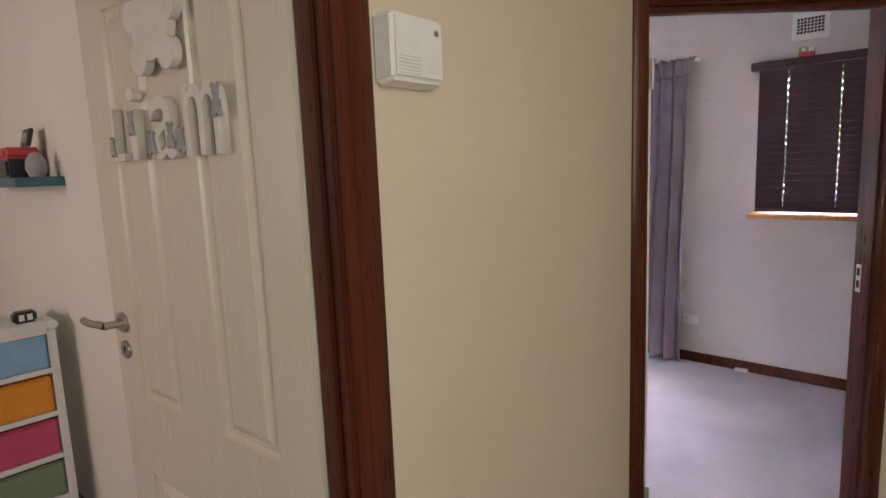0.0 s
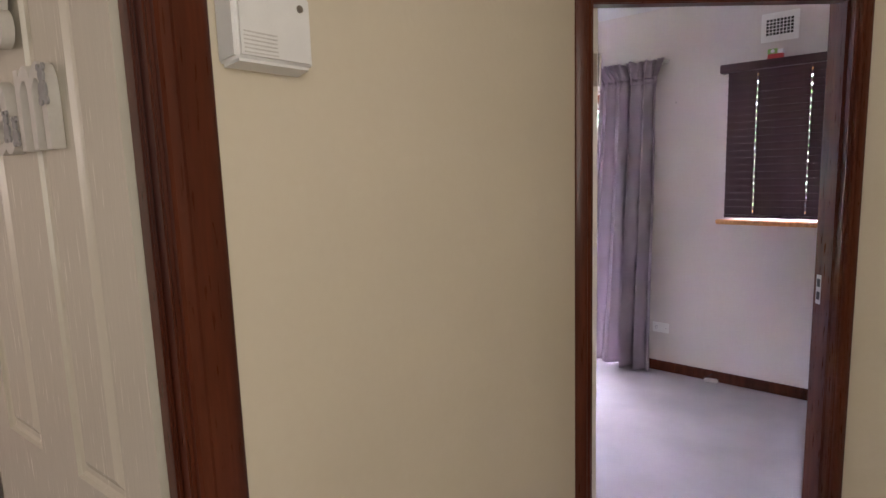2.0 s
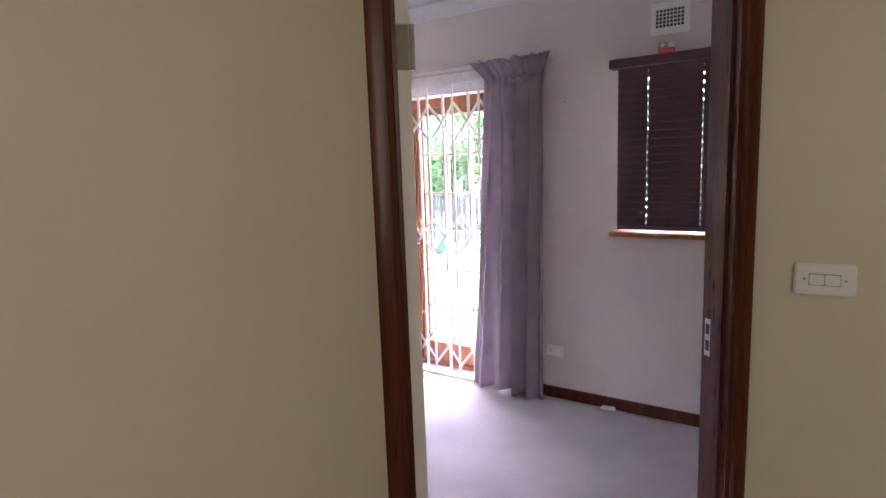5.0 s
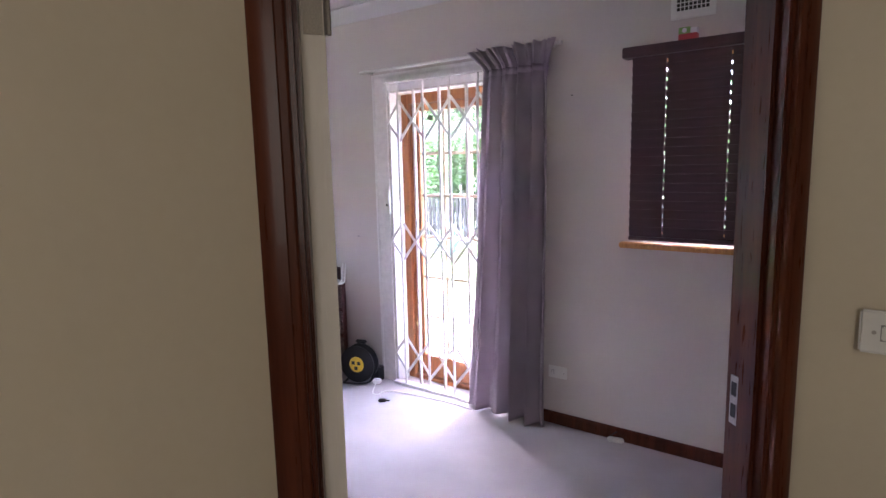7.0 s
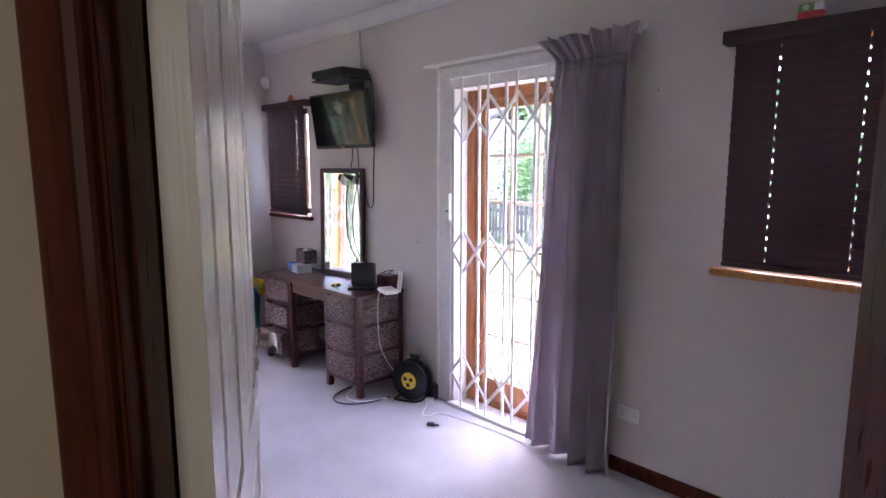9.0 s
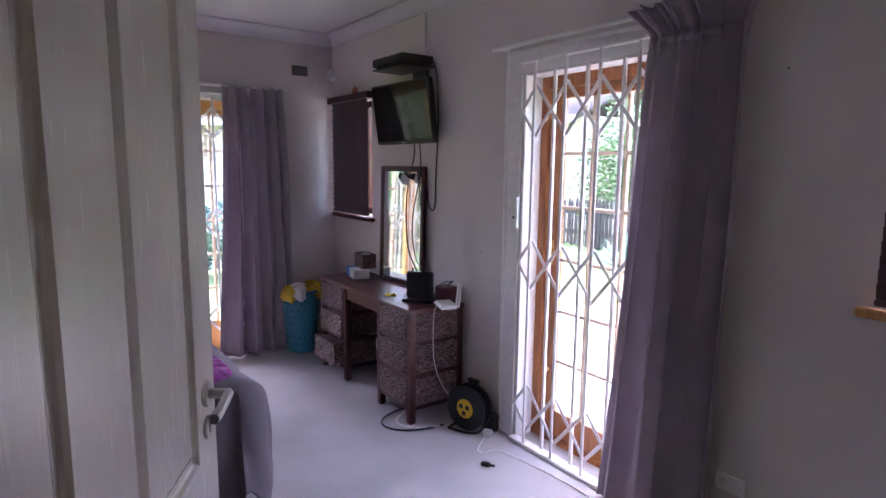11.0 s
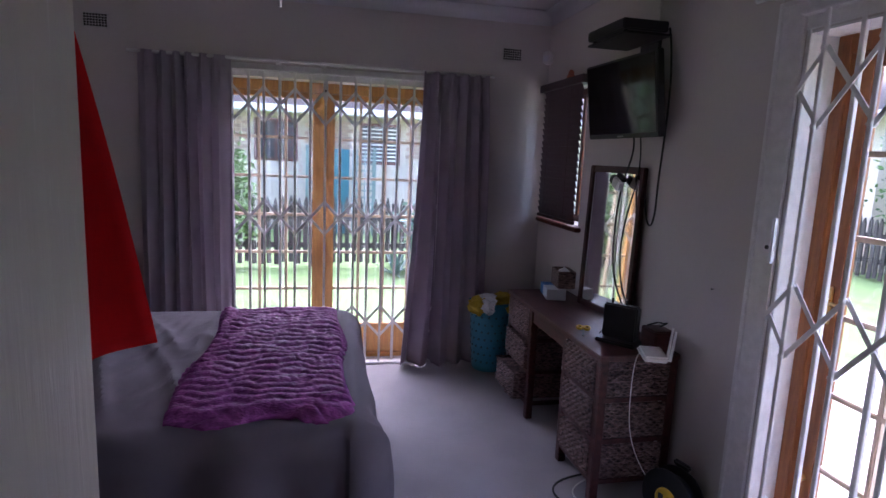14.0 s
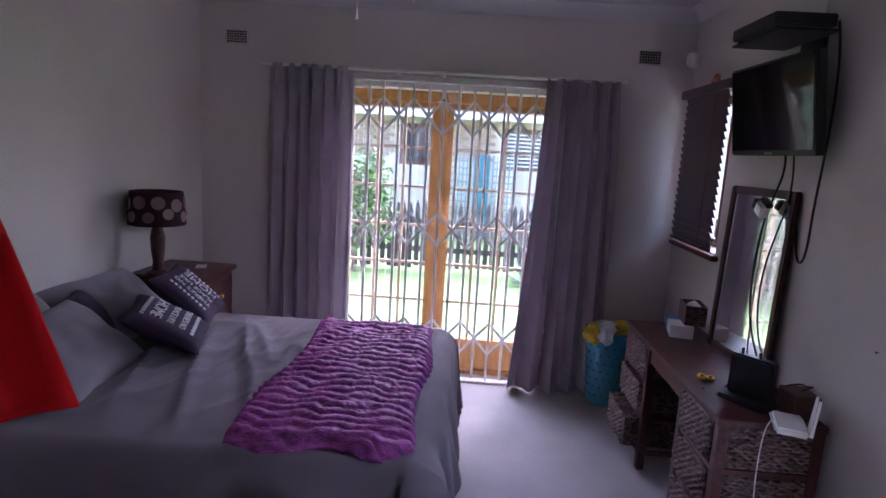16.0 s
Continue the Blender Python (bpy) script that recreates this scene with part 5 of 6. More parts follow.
cushion("pillow", pose(-3.03, 1.16, 0.79, -46, 0, 4), 0.68, 0.46, 0.20, M["pillow"], "grey cotton pillow propped against the wall", "pillow", 1, "bed pillows")
cushion("pillow", pose(-3.72, 1.15, 0.765, -38, 0, -3), 0.66, 0.46, 0.18, M["pillow"], "grey cotton pillow propped against the wall", "pillow", 5, "bed pillows")
cushion("pillow", pose(-3.08, 1.36, 0.765, -36, 3, 3), 0.62, 0.44, 0.18, M["pillow"], "grey cotton pillow lying in front of another", "pillow", 9, "bed pillows")
CUS, CUH = 0.36, 0.10
for m, sd in ((pose(-3.46, 1.57, 0.805, 0, 0, 12) @ pose(0, 0, 0, -28) @ pose(0, 0, 0, 0, 0, 6), 2), (pose(-3.84, 1.49, 0.84, 0, 0, 6) @ pose(0, 0, 0, -42) @ pose(0, 0, 0, 0, 0, -88), 6)):
    c = cushion("scatter_cushion", m, CUS, CUS, CUH, M["cushion"], "dark purple scatter cushion with pale printed words", "cushion", sd, "printed cushions")
    for k, (txt, size) in enumerate((("THERE'S NO", 0.042), ("PLACE LIKE", 0.042), ("HOME", 0.074))):
        lettering("print_line", txt, size, 0.0015, Matrix.Translation((0, 0.063 - 0.055 * k - (0.012 if k == 2 else 0), CUH / 2 + 0.0005)), M["print"], c)
    for sy in (-1, 1):
        for k in range(9):
            bm = bmesh.new()
            dx, dy = -0.104 + k * 0.026, sy * 0.113
            zz = CUH / 2 * ((1 - (dx * 2 / CUS) ** 4) * (1 - (dy * 2 / CUS) ** 4)) ** 0.55
            rod(bm, (dx, dy, zz - 0.004), (dx, dy, zz + 0.002), 0.0095, 10)
            part("print_dot", bm, M["print"], c)
cushion("scatter_cushion", pose(-3.50, 1.19, 0.80, 0, 0, 30) @ pose(0, 0, 0, -50), 0.28, 0.28, 0.10, M["cushion"], "dark purple scatter cushion tucked behind the pillows", "cushion", 11)

# ---- bedside table and lamp ----
ns = thing("bedside_table", Matrix.Translation((-4.345, 1.205, 0)), "dark wooden bedside table with a drawer", "bedside table")
bm = bmesh.new()
box(bm, -0.215, 0.215, -0.215, 0.20, 0.06, 0.83)
bev(bm, 0.004)
part("carcass", bm, M["desk"], ns)
bm = bmesh.new()
box(bm, -0.235, 0.235, -0.22, 0.225, 0.8302, 0.86)
bev(bm, 0.005)
part("top", bm, M["desk"], ns)
for z0, z1 in ((0.60, 0.80), (0.10, 0.57)):
    bm = bmesh.new()
    box(bm, -0.185, 0.185, 0.2005, 0.216, z0, z1)
    bev(bm, 0.004)
    d = part("drawer_front" if z0 > 0.5 else "cupboard_door", bm, M["desk"], ns)
    bm = bmesh.new()
    bmesh.ops.create_uvsphere(bm, u_segments=14, v_segments=8, radius=0.014)
    k = part("knob", bm, M["brass"], d, "small metal knob")
    k.location = (0, 0.228, (z0 + z1) / 2)
for x in (-0.19, 0.19):
    for y in (-0.19, 0.175):
        bm = bmesh.new()
        box(bm, x - 0.02, x + 0.02, y - 0.02, y + 0.02, 0, 0.06)
        part("foot", bm, M["desk"], ns)
pp = thing("note_pad", Matrix.Translation((-4.42, 1.27, 0.8605)) @ Matrix.Rotation(radians(20), 4, "Z"), "small white card on the bedside table", "card")
bm = bmesh.new()
box(bm, -0.05, 0.05, -0.03, 0.03, 0, 0.004)
part("card", bm, M["paper"], pp)
lamp = thing("table_lamp", Matrix.Translation((-4.13, 1.16, 0.86)), "unlit table lamp with a dark shade patterned with pale circles", "table lamp")
bm = bmesh.new()
lathe(bm, [(0.0, 0.0005), (0.07, 0.0005), (0.07, 0.02), (0.035, 0.035), (0.028, 0.08), (0.036, 0.14), (0.04, 0.22), (0.030, 0.27), (0.016, 0.30), (0.012, 0.36), (0.0, 0.36)], 24)
part("base", bm, M["desk"], lamp)
bm = bmesh.new()
lathe(bm, [(0.150, 0.295), (0.152, 0.30), (0.138, 0.475), (0.137, 0.48), (0.134, 0.48), (0.147, 0.30), (0.148, 0.295), (0.150, 0.295)], 40)
shd = part("shade", bm, M["shade"], lamp)
for i in range(9):
    a = i * 2 * math.pi / 9 + 0.2
    for z, rr in ((0.345 + 0.02 * (i % 2), 0.030), (0.425 - 0.015 * (i % 2), 0.036)):
        aa = a + (0.35 if z > 0.4 else 0)
        r = 0.1525 - (z - 0.30) * 0.08
        c = Vector((r * math.cos(aa), r * math.sin(aa), z))
        n = Vector((math.cos(aa), math.sin(aa), 0.08))
        bm = bmesh.new()
        rod(bm, c - n * 0.004, c + n * 0.0012, rr, 16)
        part("circle", bm, M["shade_dot"], shd)

# ---- red towelling hung on the back of the bedroom door ----
LM = leaf.matrix_world.copy()


def red_f(u, v):
    top, bot = 1.90, 1.285
    z = bot + (top - bot) * v
    xl, xr = 0.50 + 0.18 * v, 1.12 - 0.20 * v
    x = xl + (xr - xl) * u
    y = 0.075 + 0.030 * math.sin(u * 9 + 2 * v) * (1 - 0.6 * v) + 0.01 * math.sin(u * 23)
    return (x, y, z + 0.008 * math.sin(u * 7))


rt = thing("hooded_towel", LM, "red towelling gown hung on the back of the door", "towel")
bm = bmesh.new()
sheet(bm, red_f, 40, 30)
solid(part("cloth", bm, M["red"], rt), 0.006)
for nm, mt, x0, x1, z0, z1 in (("blue_print", "blue_card", 0.965, 1.01, 1.44, 1.49), ("orange_print", "d_orange", 0.965, 1.02, 1.385, 1.405), ("blue_print", "blue_card", 0.965, 0.995, 1.345, 1.37), ("white_print", "paper", 0.965, 0.975, 1.53, 1.56)):
    bm = bmesh.new()
    sheet(bm, lambda u, v: (x0 + (x1 - x0) * u, red_f((x0 + (x1 - x0) * u - 0.53) / 0.57, (z0 - 1.285) / 0.615)[1] - 0.009, z0 + (z1 - z0) * v), 4, 3)
    part(nm, bm, M[mt], rt, "printed patch")
bm = bmesh.new()
rod(bm, (0.74, 0.041, 1.88), (0.74, 0.09, 1.90), 0.008, 10)
part("hook", bm, M["steel"], rt, "steel door hook")

# ---- ceiling fan with its light and pull cords ----
pc = thing("ceiling_fan", Matrix.Translation((-2.82, 2.61, CEIL)), "white ceiling fan at rest with a lit globe", "ceiling fan")
bm = bmesh.new()
lathe(bm, [(0.0, -0.001), (0.065, -0.001), (0.06, -0.03), (0.018, -0.045), (0.014, -0.06), (0.014, -0.15)], 28)
part("canopy", bm, M["white"], pc)
bm = bmesh.new()
lathe(bm, [(0.0, -0.15), (0.06, -0.152), (0.11, -0.17), (0.12, -0.21), (0.09, -0.25), (0.05, -0.27), (0.045, -0.34), (0.055, -0.352), (0.055, -0.37), (0.0, -0.37)], 28)
part("motor", bm, M["white"], pc)
for i in range(4):
    bm = bmesh.new()
    a = i * math.pi / 2 + 0.4
    box(bm, 0.115, 0.54, -0.058, 0.058, -0.232, -0.224, Matrix.Rotation(a, 4, "Z"))
    bev(bm, 0.003)
    part("blade", bm, M["white"], pc)
bm = bmesh.new()
lathe(bm, [(0.050, -0.371), (0.068, -0.39), (0.082, -0.42), (0.084, -0.45), (0.072, -0.48), (0.045, -0.50), (0.0, -0.507)], 28)
part("globe", bm, M["lamp_glow"], pc, "glowing frosted glass globe")
for x, y, z in ((-0.05, -0.09, -0.62), (0.03, 0.095, -0.585)):
    tube("pull_cord", [(x * 0.5, y * 0.5, -0.32), (x, y, -0.345), (x, y, -0.45), (x, y, z + 0.03)], 0.0016, M["white"], pc)
    bm = bmesh.new()
    rod(bm, (x, y, z), (x, y, z + 0.03), 0.004, 10, 0.0025)
    part("cord_toggle", bm, M["white"], pc)


# ---- child's room ----
un = thing("drawer_tower", Matrix.Translation((-2.56, 0.36, 0)), "white plastic drawer tower with coloured drawers", "drawer unit")
for a, b, c, d in ((-0.38, 0.0, 0.17, 0.20), (-0.38, 0.0, -0.20, -0.17), (-0.38, -0.36, -0.17, 0.17)):
    bm = bmesh.new()
    box(bm, a, b, c, d, 0.03, 0.955)
    bev(bm, 0.006)
    part("side_panel", bm, M["white"], un)
bm = bmesh.new()
box(bm, -0.39, 0.01, -0.21, 0.21, 0.9552, 0.985)
bev(bm, 0.006)
part("top", bm, M["white"], un)
cols = ("d_blue", "d_orange", "d_pink", "d_green", "d_blue")
for i in range(6):
    bm = bmesh.new()
    box(bm, -0.36, -0.004, -0.17, 0.17, 0.03 + i * 0.185 - (0.0 if i < 5 else 0.02), 0.05 + i * 0.185 - (0 if i < 5 else 0.02))
    part("rail", bm, M["white"], un)
for i, c in enumerate(cols):
    z1 = 0.945 - i * 0.185
    bm = bmesh.new()
    box(bm, -0.34, -0.012, -0.165, 0.165, z1 - 0.155, z1 - 0.005)
    bev(bm, 0.008, 2)
    part("drawer", bm, M[c], un)
tm = thing("tape_measure", Matrix.Translation((-2.64, 0.475, 0.9855)), "black and white toy camera on the drawer tower", "toy")
bm = bmesh.new()
box(bm, -0.03, 0.03, -0.04, 0.04, 0, 0.045)
bev(bm, 0.008)
part("body", bm, M["black"], tm)
for y in (-0.022, 0.006):
    bm = bmesh.new()
    box(bm, 0.0302, 0.032, y, y + 0.018, 0.010, 0.035)
    part("window", bm, M["paper"], tm)
pl = thing("purple_case", Matrix.Translation((-2.72, 0.30, 0.9855)), "purple pencil case on the drawer tower", "pencil case")
bm = bmesh.new()
box(bm, -0.10, 0.06, -0.09, 0.07, 0, 0.035)
bev(bm, 0.012, 3)
part("body", bm, M["throw"], pl)
ws = thing("wall_shelf", Matrix.Translation((-2.42, 0.63, 1.55)), "teal floating wall shelf in the child's room", "shelf")
bm = bmesh.new()
box(bm, -0.95, 0.0, -0.16, -0.001, -0.018, 0.018)
bev(bm, 0.003)
part("board", bm, M["teal"], ws)
rc = thing("toy_case", Matrix.Translation((-2.72, 0.55, 1.5685)), "red and black toy case on the shelf", "toy")
bm = bmesh.new()
box(bm, -0.35, 0.11, -0.065, 0.06, 0.0005, 0.075)
bev(bm, 0.01)
part("lower_half", bm, M["black"], rc)
bm = bmesh.new()
box(bm, -0.35, 0.11, -0.068, 0.062, 0.0755, 0.12)
bev(bm, 0.014, 3)
part("lid", bm, M["pack_red"], rc, "red lid")
pf = thing("photo_frame", Matrix.Translation((-2.66, 0.57, 1.689)) @ Matrix.Rotation(radians(-15), 4, "X"), "small black photo frame", "photo frame")
bm = bmesh.new()
box(bm, -0.055, 0.055, -0.012, 0.004, 0.001, 0.075)
bev(bm, 0.004)
part("frame", bm, M["black"], pf)
bm = bmesh.new()
box(bm, -0.035, 0.035, -0.0135, -0.0115, 0.018, 0.058)
part("photo", bm, M["grey_ear"], pf)
eg = thing("ornament", Matrix.Translation((-2.50, 0.56, 1.5685)), "small grey egg-shaped ornament on the shelf", "ornament")
bm = bmesh.new()
lathe(bm, [(0.0, 0.0005), (0.026, 0.0005), (0.038, 0.03), (0.034, 0.065), (0.018, 0.09), (0.0, 0.096)], 20)
part("body", bm, M["grey_ear"], eg)

# wooden letters and animal shape on the child's door; leaf x runs from the hinge, face towards the passage is local -y mirrored


def on_leaf(x, z, y=0.010):
    """Pose on the visible face of the child's door: text runs from free edge to hinge."""
    return Matrix.Translation((*CHINGE, 0)) @ Matrix.Rotation(radians(CH_A - 180), 4, "Z") @ Matrix.Translation((-x, -y, z)) @ Matrix.Rotation(radians(90), 4, "X")


for ch, x, size, dz in (("L", 0.615, 0.17, 0.72), ("i", 0.532, 0.235, 1.15), ("a", 0.402, 0.265, 0.95), ("m", 0.252, 0.285, 0.66)):
    o = lettering("wooden_letter", ch, size, 0.009, on_leaf(x, 1.59) @ Matrix.Scale(dz, 4, (1, 0, 0)), M["letter"], base="BOTTOM_BASELINE")
    tagged(o, "chunky white wooden letter with grey shapes fixed to the door", "letter", group="name letters")
for x, z, r in ((0.632, 1.615, 0.011), (0.532, 1.66, 0.013), (0.445, 1.615, 0.012), (0.365, 1.625, 0.013), (0.325, 1.615, 0.012), (0.188, 1.675, 0.015)):
    bm = bmesh.new()
    for dx, dy, rr in ((0, 0, 1), (0, 0.03, 0.7), (-0.012, 0.046, 0.35), (0.012, 0.046, 0.35), (-0.014, -0.02, 0.45), (0.014, -0.02, 0.45)):
        rod(bm, (dx * r / 0.02, dy * r / 0.02, 0.0), (dx * r / 0.02, dy * r / 0.02, 0.0035), r * rr, 14)
    o = part("bear_shape", bm, M["grey_ear"])
    o.matrix_world = on_leaf(x, z, 0.0215)
    tagged(o, "small grey bear cut-out glued on a letter", "cut-out", group="bear cut-outs")
ap = thing("animal_plaque", on_leaf(0.40, 1.825, 0.009), "white wooden teddy bear shape fixed to the door", "door plaque")
bm = bmesh.new()
for dx, dy, rr, sy in ((0, 0.03, 0.075, 1.05), (0, 0.165, 0.058, 0.95), (-0.05, 0.215, 0.024, 1), (0.05, 0.215, 0.024, 1), (-0.055, -0.035, 0.032, 1), (0.055, -0.035, 0.032, 1), (0.075, 0.05, 0.03, 1.4), (-0.075, 0.05, 0.03, 1.4)):
    vs = rod(bm, (dx, dy, 0.0), (dx, dy, 0.018 + 0.002 * abs(dx)), rr, 28)
part("board", bm, M["letter"], ap)
bm = bmesh.new()
rod(bm, (0, 0.125, 0.019), (0, 0.125, 0.023), 0.014, 18)
part("nose", bm, M["paper"], ap)


# ---- garden ----
bm = bmesh.new()
box(bm, -160, 140, -140, 160, -0.6, -0.17)
tagged(part("ground", bm, M["grass"], smooth=False), "bright green mown lawn round the house", "lawn", kind="structure")
bm = bmesh.new()
box(bm, -4.9, 0.8, 4.58, 7.6, -0.168, -0.09)
bev(bm, 0.01)
tagged(part("pavement", bm, M["paving"], smooth=False), "pale concrete terrace outside the north door", "terrace", kind="structure")


def picket_fence(m, n, pitch, label):
    e = thing("picket_fence", m, label, "fence")
    bm = bmesh.new()
    box(bm, -0.034, 0.034, -0.012, 0.012, 0.06, 0.97)
    box(bm, -0.024, 0.024, -0.012, 0.012, 0.97, 1.02)
    box(bm, -0.012, 0.012, -0.012, 0.012, 1.02, 1.06)
    me = to_mesh("picket", bm, M["fence"], False)
    rng = random.Random(4)
    for i in range(n):
        o = new("picket", me)
        o.parent = e
        o.matrix_local = Matrix.Translation((i * pitch, rng.uniform(-0.006, 0.006), rng.uniform(-0.03, 0.03))) @ Matrix.Rotation(rng.uniform(-0.02, 0.02), 4, "Y")
    for z in (0.30, 0.72):
        bm = bmesh.new()
        box(bm, -0.1, n * pitch, 0.014, 0.055, z, z + 0.08)
        part("rail", bm, M["fence"], e)
    for i in range(0, n, 12):
        bm = bmesh.new()
        box(bm, i * pitch - 0.045, i * pitch + 0.045, 0.056, 0.14, 0.0, 1.0)
        part("post", bm, M["fence"], e)
    return e


picket_fence(Matrix.Translation((-9.7, -2.5, -0.17)) @ Matrix.Rotation(radians(90), 4, "Z"), 92, 0.105, "weathered dark wooden picket fence at the end of the lawn")
picket_fence(Matrix.Translation((-9.5, 11.7, -0.17)), 100, 0.105, "weathered dark wooden picket fence beyond the terrace")


# neighbouring house behind the fence
nh = thing("neighbour_house", Matrix.Translation((-14.0, 0, -0.17)), "single-storey brick house with white plaster plinth and dark tiled roof", "house")
bm = bmesh.new()
box(bm, -6.0, 0.0, -9.0, 9.0, 0, 2.75)
nwall = part("wall", bm, M["plaster"], nh, "white plastered wall", smooth=False)
bm = bmesh.new()
for x0, z0, x1, z1 in ((0.75, 2.62, -3.2, 4.6), (-6.75, 2.62, -3.0, 4.6)):
    a = [bm.verts.new(p) for p in ((x0, -9.6, z0), (x0, 9.6, z0), (x1, 9.6, z1), (x1, -9.6, z1))]
    bm.faces.new(a)
solid(part("roof", bm, M["roof"], nh, "dark tiled roof"), 0.12)
bm = bmesh.new()
box(bm, 0.76, 0.90, -9.6, 9.6, 2.52, 2.66)
bev(bm, 0.02)
part("gutter", bm, M["white"], nh, "white gutter")
for y in (1.70, 3.95):
    w = part("window", (lambda b: (box(b, 0.006, 0.02, y - 0.46, y + 0.46, 1.52, 2.42), b)[1])(bmesh.new()), M["redwood"], nh, "red-brown framed window")
    for k in range(2):
        bm = bmesh.new()
        box(bm, 0.021, 0.025, y - 0.40 + k * 0.42, y - 0.02 + k * 0.42, 1.58, 2.36)
        part("pane", bm, M["darkwin"], w, smooth=False)
    for k in range(9):
        bm = bmesh.new()
        box(bm, 0.026, 0.032, y - 0.40, y + 0.40, 1.60 + k * 0.085, 1.63 + k * 0.085)
        if y > 2:
            part("louvre", bm, M["white"], w)
        else:
            bm.free()
# facebrick courses on the near stretch of the wall, between the windows
bm = bmesh.new()
box(bm, 0.003, 0.04, -0.112, 0.112, -0.036, 0.036)
brick_me = to_mesh("brick", bm, M["brick"], False)
for r in range(9):
    for c in range(34):
        y = -2.4 + c * 0.235 + (0.117 if r % 2 else 0)
        z = 1.72 + r * 0.085
        if any(abs(y - q) < 0.62 for q in (1.70, 3.95)):
            continue
        o = new("brick", brick_me)
        o.parent = nwall
        o.location = (0, y, z)

# white plastered outbuilding beside the back fence
ob2 = thing("outbuilding", Matrix.Translation((-12.6, 14.2, -0.17)), "white plastered outbuilding with a low dark tiled roof", "outbuilding")
bm = bmesh.new()
box(bm, -3.3, 3.3, -1.9, 2.4, 0, 2.9)
part("wall", bm, M["plaster"], ob2, "white plastered wall", smooth=False)
bm = bmesh.new()
for y0, y1 in ((-2.4, 0.3), (2.9, 0.2)):
    bm.faces.new([bm.verts.new(p) for p in ((-3.7, y0, 2.82), (3.7, y0, 2.82), (3.7, y1, 3.9), (-3.7, y1, 3.9))])
solid(part("roof", bm, M["roof"], ob2, "dark tiled roof"), 0.1)
bm = bmesh.new()
box(bm, -3.7, 3.7, -2.52, -2.41, 2.72, 2.84)
bev(bm, 0.015)
part("gutter", bm, M["white"], ob2, "white gutter")

# teal panel with trellis on each side, standing behind the fence
tp = thing("garden_screen", Matrix.Translation((-13.2, 3.08, -0.17)), "teal painted panel between two grey-green trellis panels", "garden screen")
bm = bmesh.new()
box(bm, 0.0, 0.04, -0.16, 0.16, 0.05, 1.82)
bev(bm, 0.01)
part("panel", bm, M["tealp"], tp, "teal painted board")
for y0 in (-0.66, 0.22):
    for k in range(6):
        bm = bmesh.new()
        box(bm, 0.0, 0.02, y0 + k * 0.085, y0 + k * 0.085 + 0.028, 0.05, 1.82)
        part("slat", bm, M["trellis"], tp)
    for k in range(12):
        bm = bmesh.new()
        box(bm, 0.021, 0.035, y0, y0 + 0.455, 0.12 + k * 0.14, 0.15 + k * 0.14)
        part("slat", bm, M["trellis"], tp)
for y in (-0.70, 0.69):
    bm = bmesh.new()
    box(bm, -0.02, 0.05, y - 0.03, y + 0.03, 0.0, 1.88)
    part("post", bm, M["trellis"], tp)


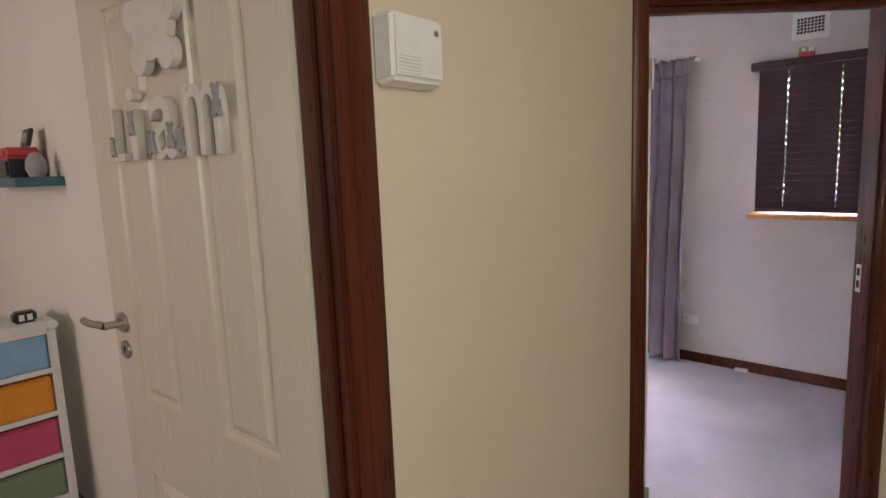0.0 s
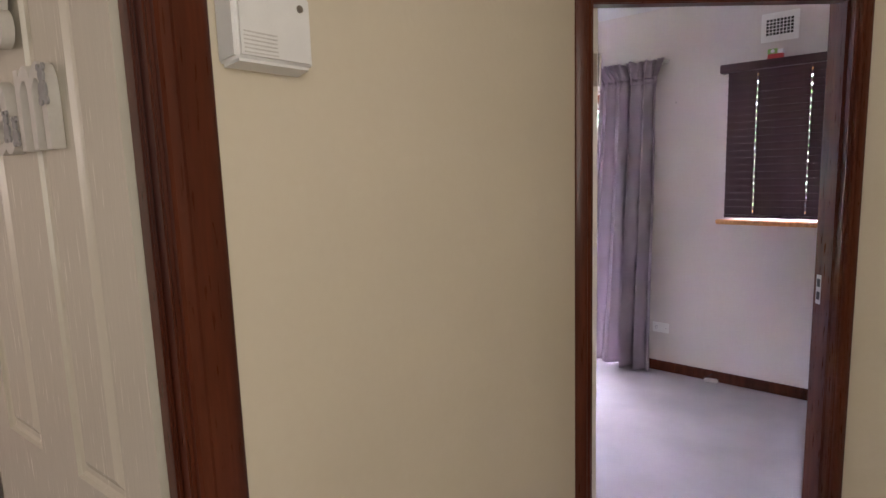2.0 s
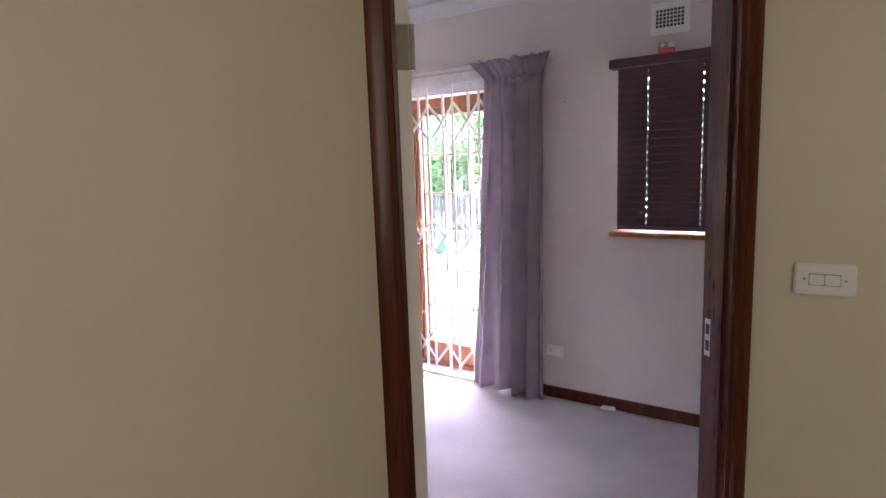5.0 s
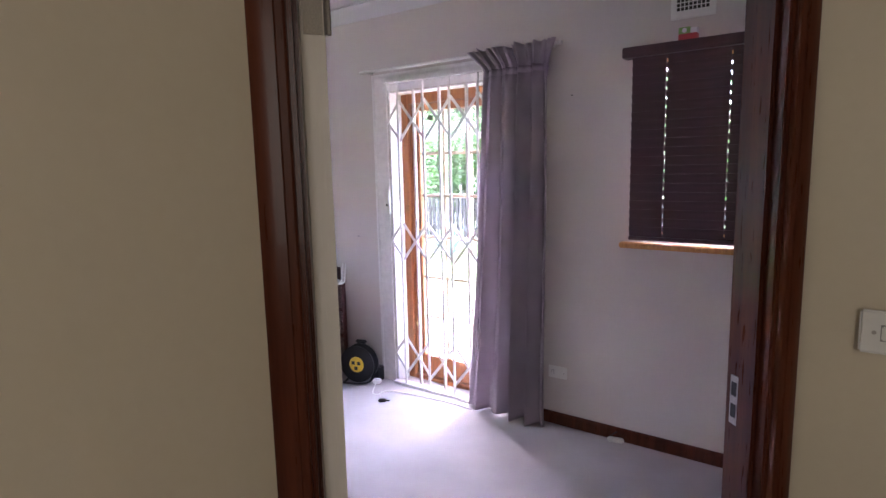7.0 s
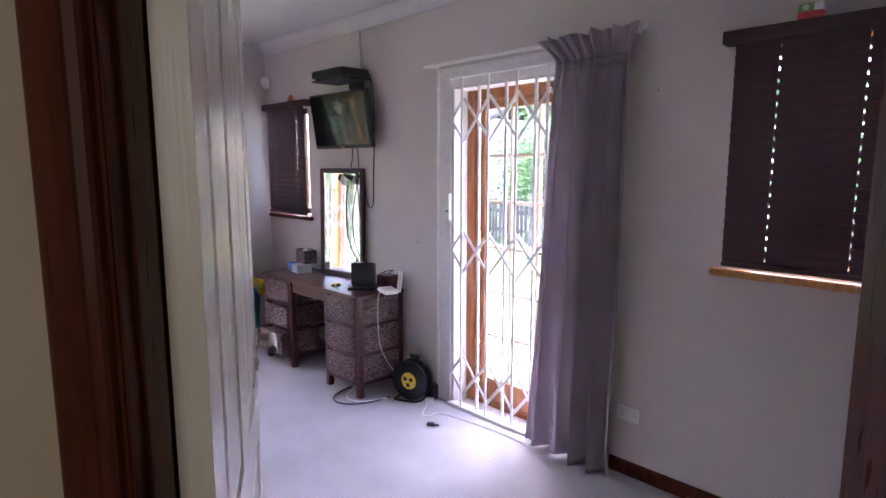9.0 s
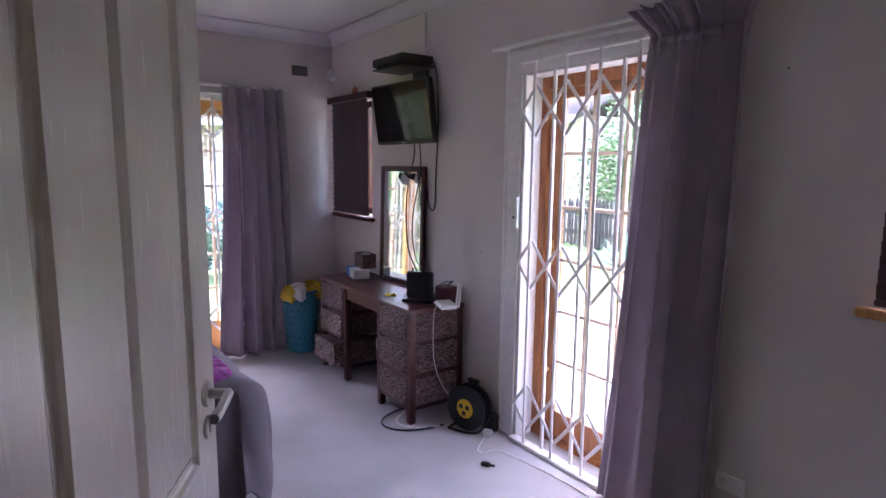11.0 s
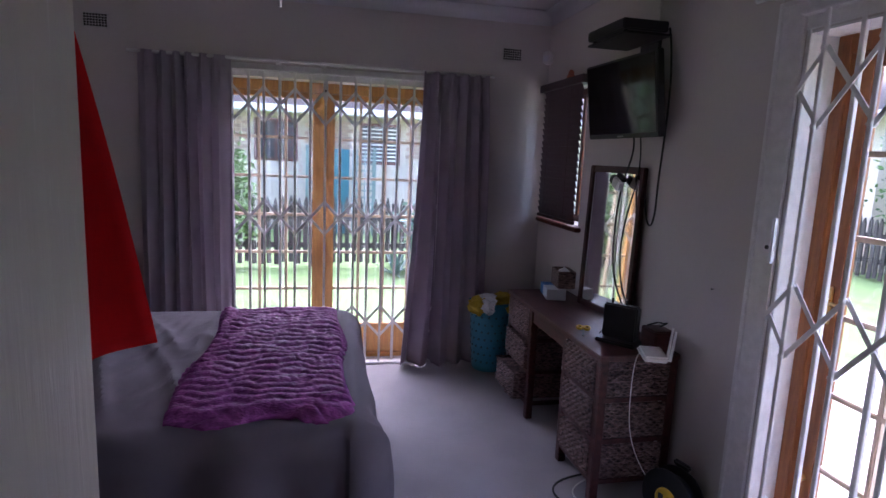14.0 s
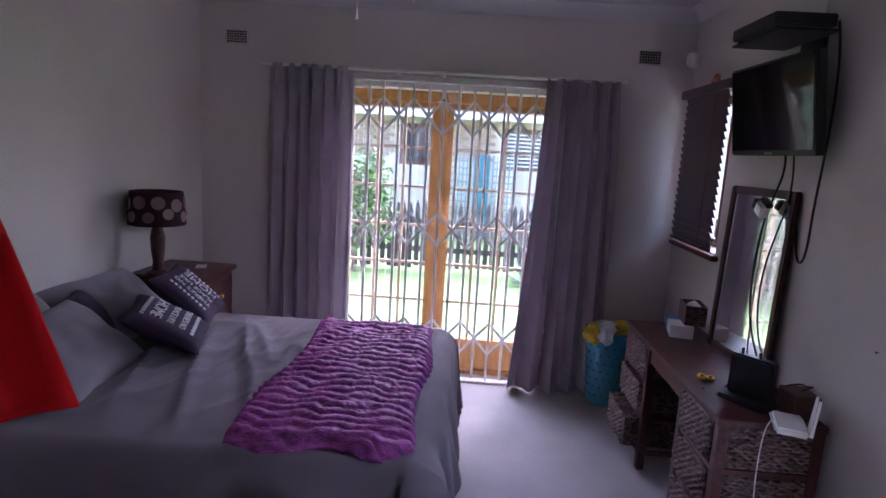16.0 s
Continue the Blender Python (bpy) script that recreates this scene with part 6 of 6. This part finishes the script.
# ---- shrubs ----
def shrub(name, at, r, h, n, seed, label, category="shrub", trunk=0.3, material="leaf", leaf=0.06):
    rng = random.Random(seed)
    e = thing(name, Matrix.Translation(at), label, category)
    bm = bmesh.new()
    tips = []
    rod(bm, (0, 0, 0), (0, 0, trunk), r * 0.07, 8, r * 0.05)
    for i in range(9):
        a, k = rng.uniform(0, 6.28), rng.uniform(0.35, 0.85)
        p = Vector((math.cos(a) * r * k, math.sin(a) * r * k, trunk + (h - trunk) * rng.uniform(0.3, 0.9)))
        rod(bm, (0, 0, trunk * rng.uniform(0.5, 1)), p, r * 0.035, 6, r * 0.012)
        tips.append(p)
    part("trunk", bm, M["bark"], e)
    vs, fs = [], []
    for i in range(n):
        t = rng.choice(tips)
        c = t + Vector((rng.gauss(0, r * 0.30), rng.gauss(0, r * 0.30), rng.gauss(0, h * 0.14)))
        if c.z < 0.1:
            c.z = 0.1 + rng.random() * 0.2
        d = Vector((rng.gauss(0, 1), rng.gauss(0, 1), rng.gauss(0, 0.6))).normalized() * leaf * rng.uniform(0.6, 1.4)
        s = d.cross(Vector((rng.gauss(0, 1), rng.gauss(0, 1), rng.gauss(0, 1)))).normalized() * leaf * 0.4
        b = len(vs)
        vs += [c - d, c + s, c + d, c - s]
        fs.append((b, b + 1, b + 2, b + 3))
    me = bpy.data.meshes.new("crown")
    me.from_pydata(vs, [], fs)
    me.materials.append(M[material])
    o = new("crown", me)
    o.parent = e
    tagged(o, kind="stuff")
    return e


shrub("shrub", (-9.35, 1.22, -0.17), 0.45, 1.5, 3000, 3, "leafy green shrub in front of the picket fence")
for x, y, rr, h, n, sd in ((-7.6, 12.9, 1.15, 3.1, 9000, 9), (-5.6, 13.1, 1.35, 3.7, 9000, 6), (-3.6, 12.9, 1.2, 3.2, 9000, 5), (-1.6, 13.0, 1.3, 3.4, 8000, 7)):
    shrub("shrub", (x, y, -0.17), rr, h, n, sd, "tall leafy green shrub behind the fence beyond the terrace")
for y, rr, h, sd in ((-0.35, 0.7, 1.9, 21), (-1.5, 0.8, 2.3, 22), (-2.6, 0.8, 2.0, 23)):
    shrub("shrub", (-9.2, y, -0.17), rr, h, 4500, sd, "leafy green shrub along the picket fence")
shrub("shrub", (-9.3, 4.6, -0.17), 0.55, 1.0, 2500, 10, "low pale green plant by the fence", leaf=0.09, material="cactus")


def agave(at, r, seed, label):
    rng = random.Random(seed)
    e = thing("agave", Matrix.Translation(at), label, "plant")
    for i in range(26):
        a, el = rng.uniform(0, 6.28), rng.uniform(0.25, 1.35)
        ln = r * rng.uniform(0.7, 1.1)
        d = Vector((math.cos(a) * math.cos(el), math.sin(a) * math.cos(el), math.sin(el)))
        s = d.cross(Vector((0, 0, 1))).normalized()
        bm = bmesh.new()
        prev = None
        for k in range(6):
            t = k / 5
            c = d * ln * t + Vector((0, 0, -0.25 * ln * t * t * math.cos(el)))
            w = 0.05 * r / 0.6 * (1 - t) ** 0.7 + 0.002
            row = [bm.verts.new(c - s * w), bm.verts.new(c + Vector((0, 0, -w * 0.4))), bm.verts.new(c + s * w)]
            if prev:
                for q in (0, 1):
                    bm.faces.new((prev[q], prev[q + 1], row[q + 1], row[q]))
            prev = row
        part("leaf", bm, M["cactus"], e)


agave((-6.35, 10.2, -0.17), 0.75, 2, "blue-green agave beside the terrace")
agave((-9.15, 3.75, -0.17), 0.5, 5, "pale spiky plant in front of the fence")
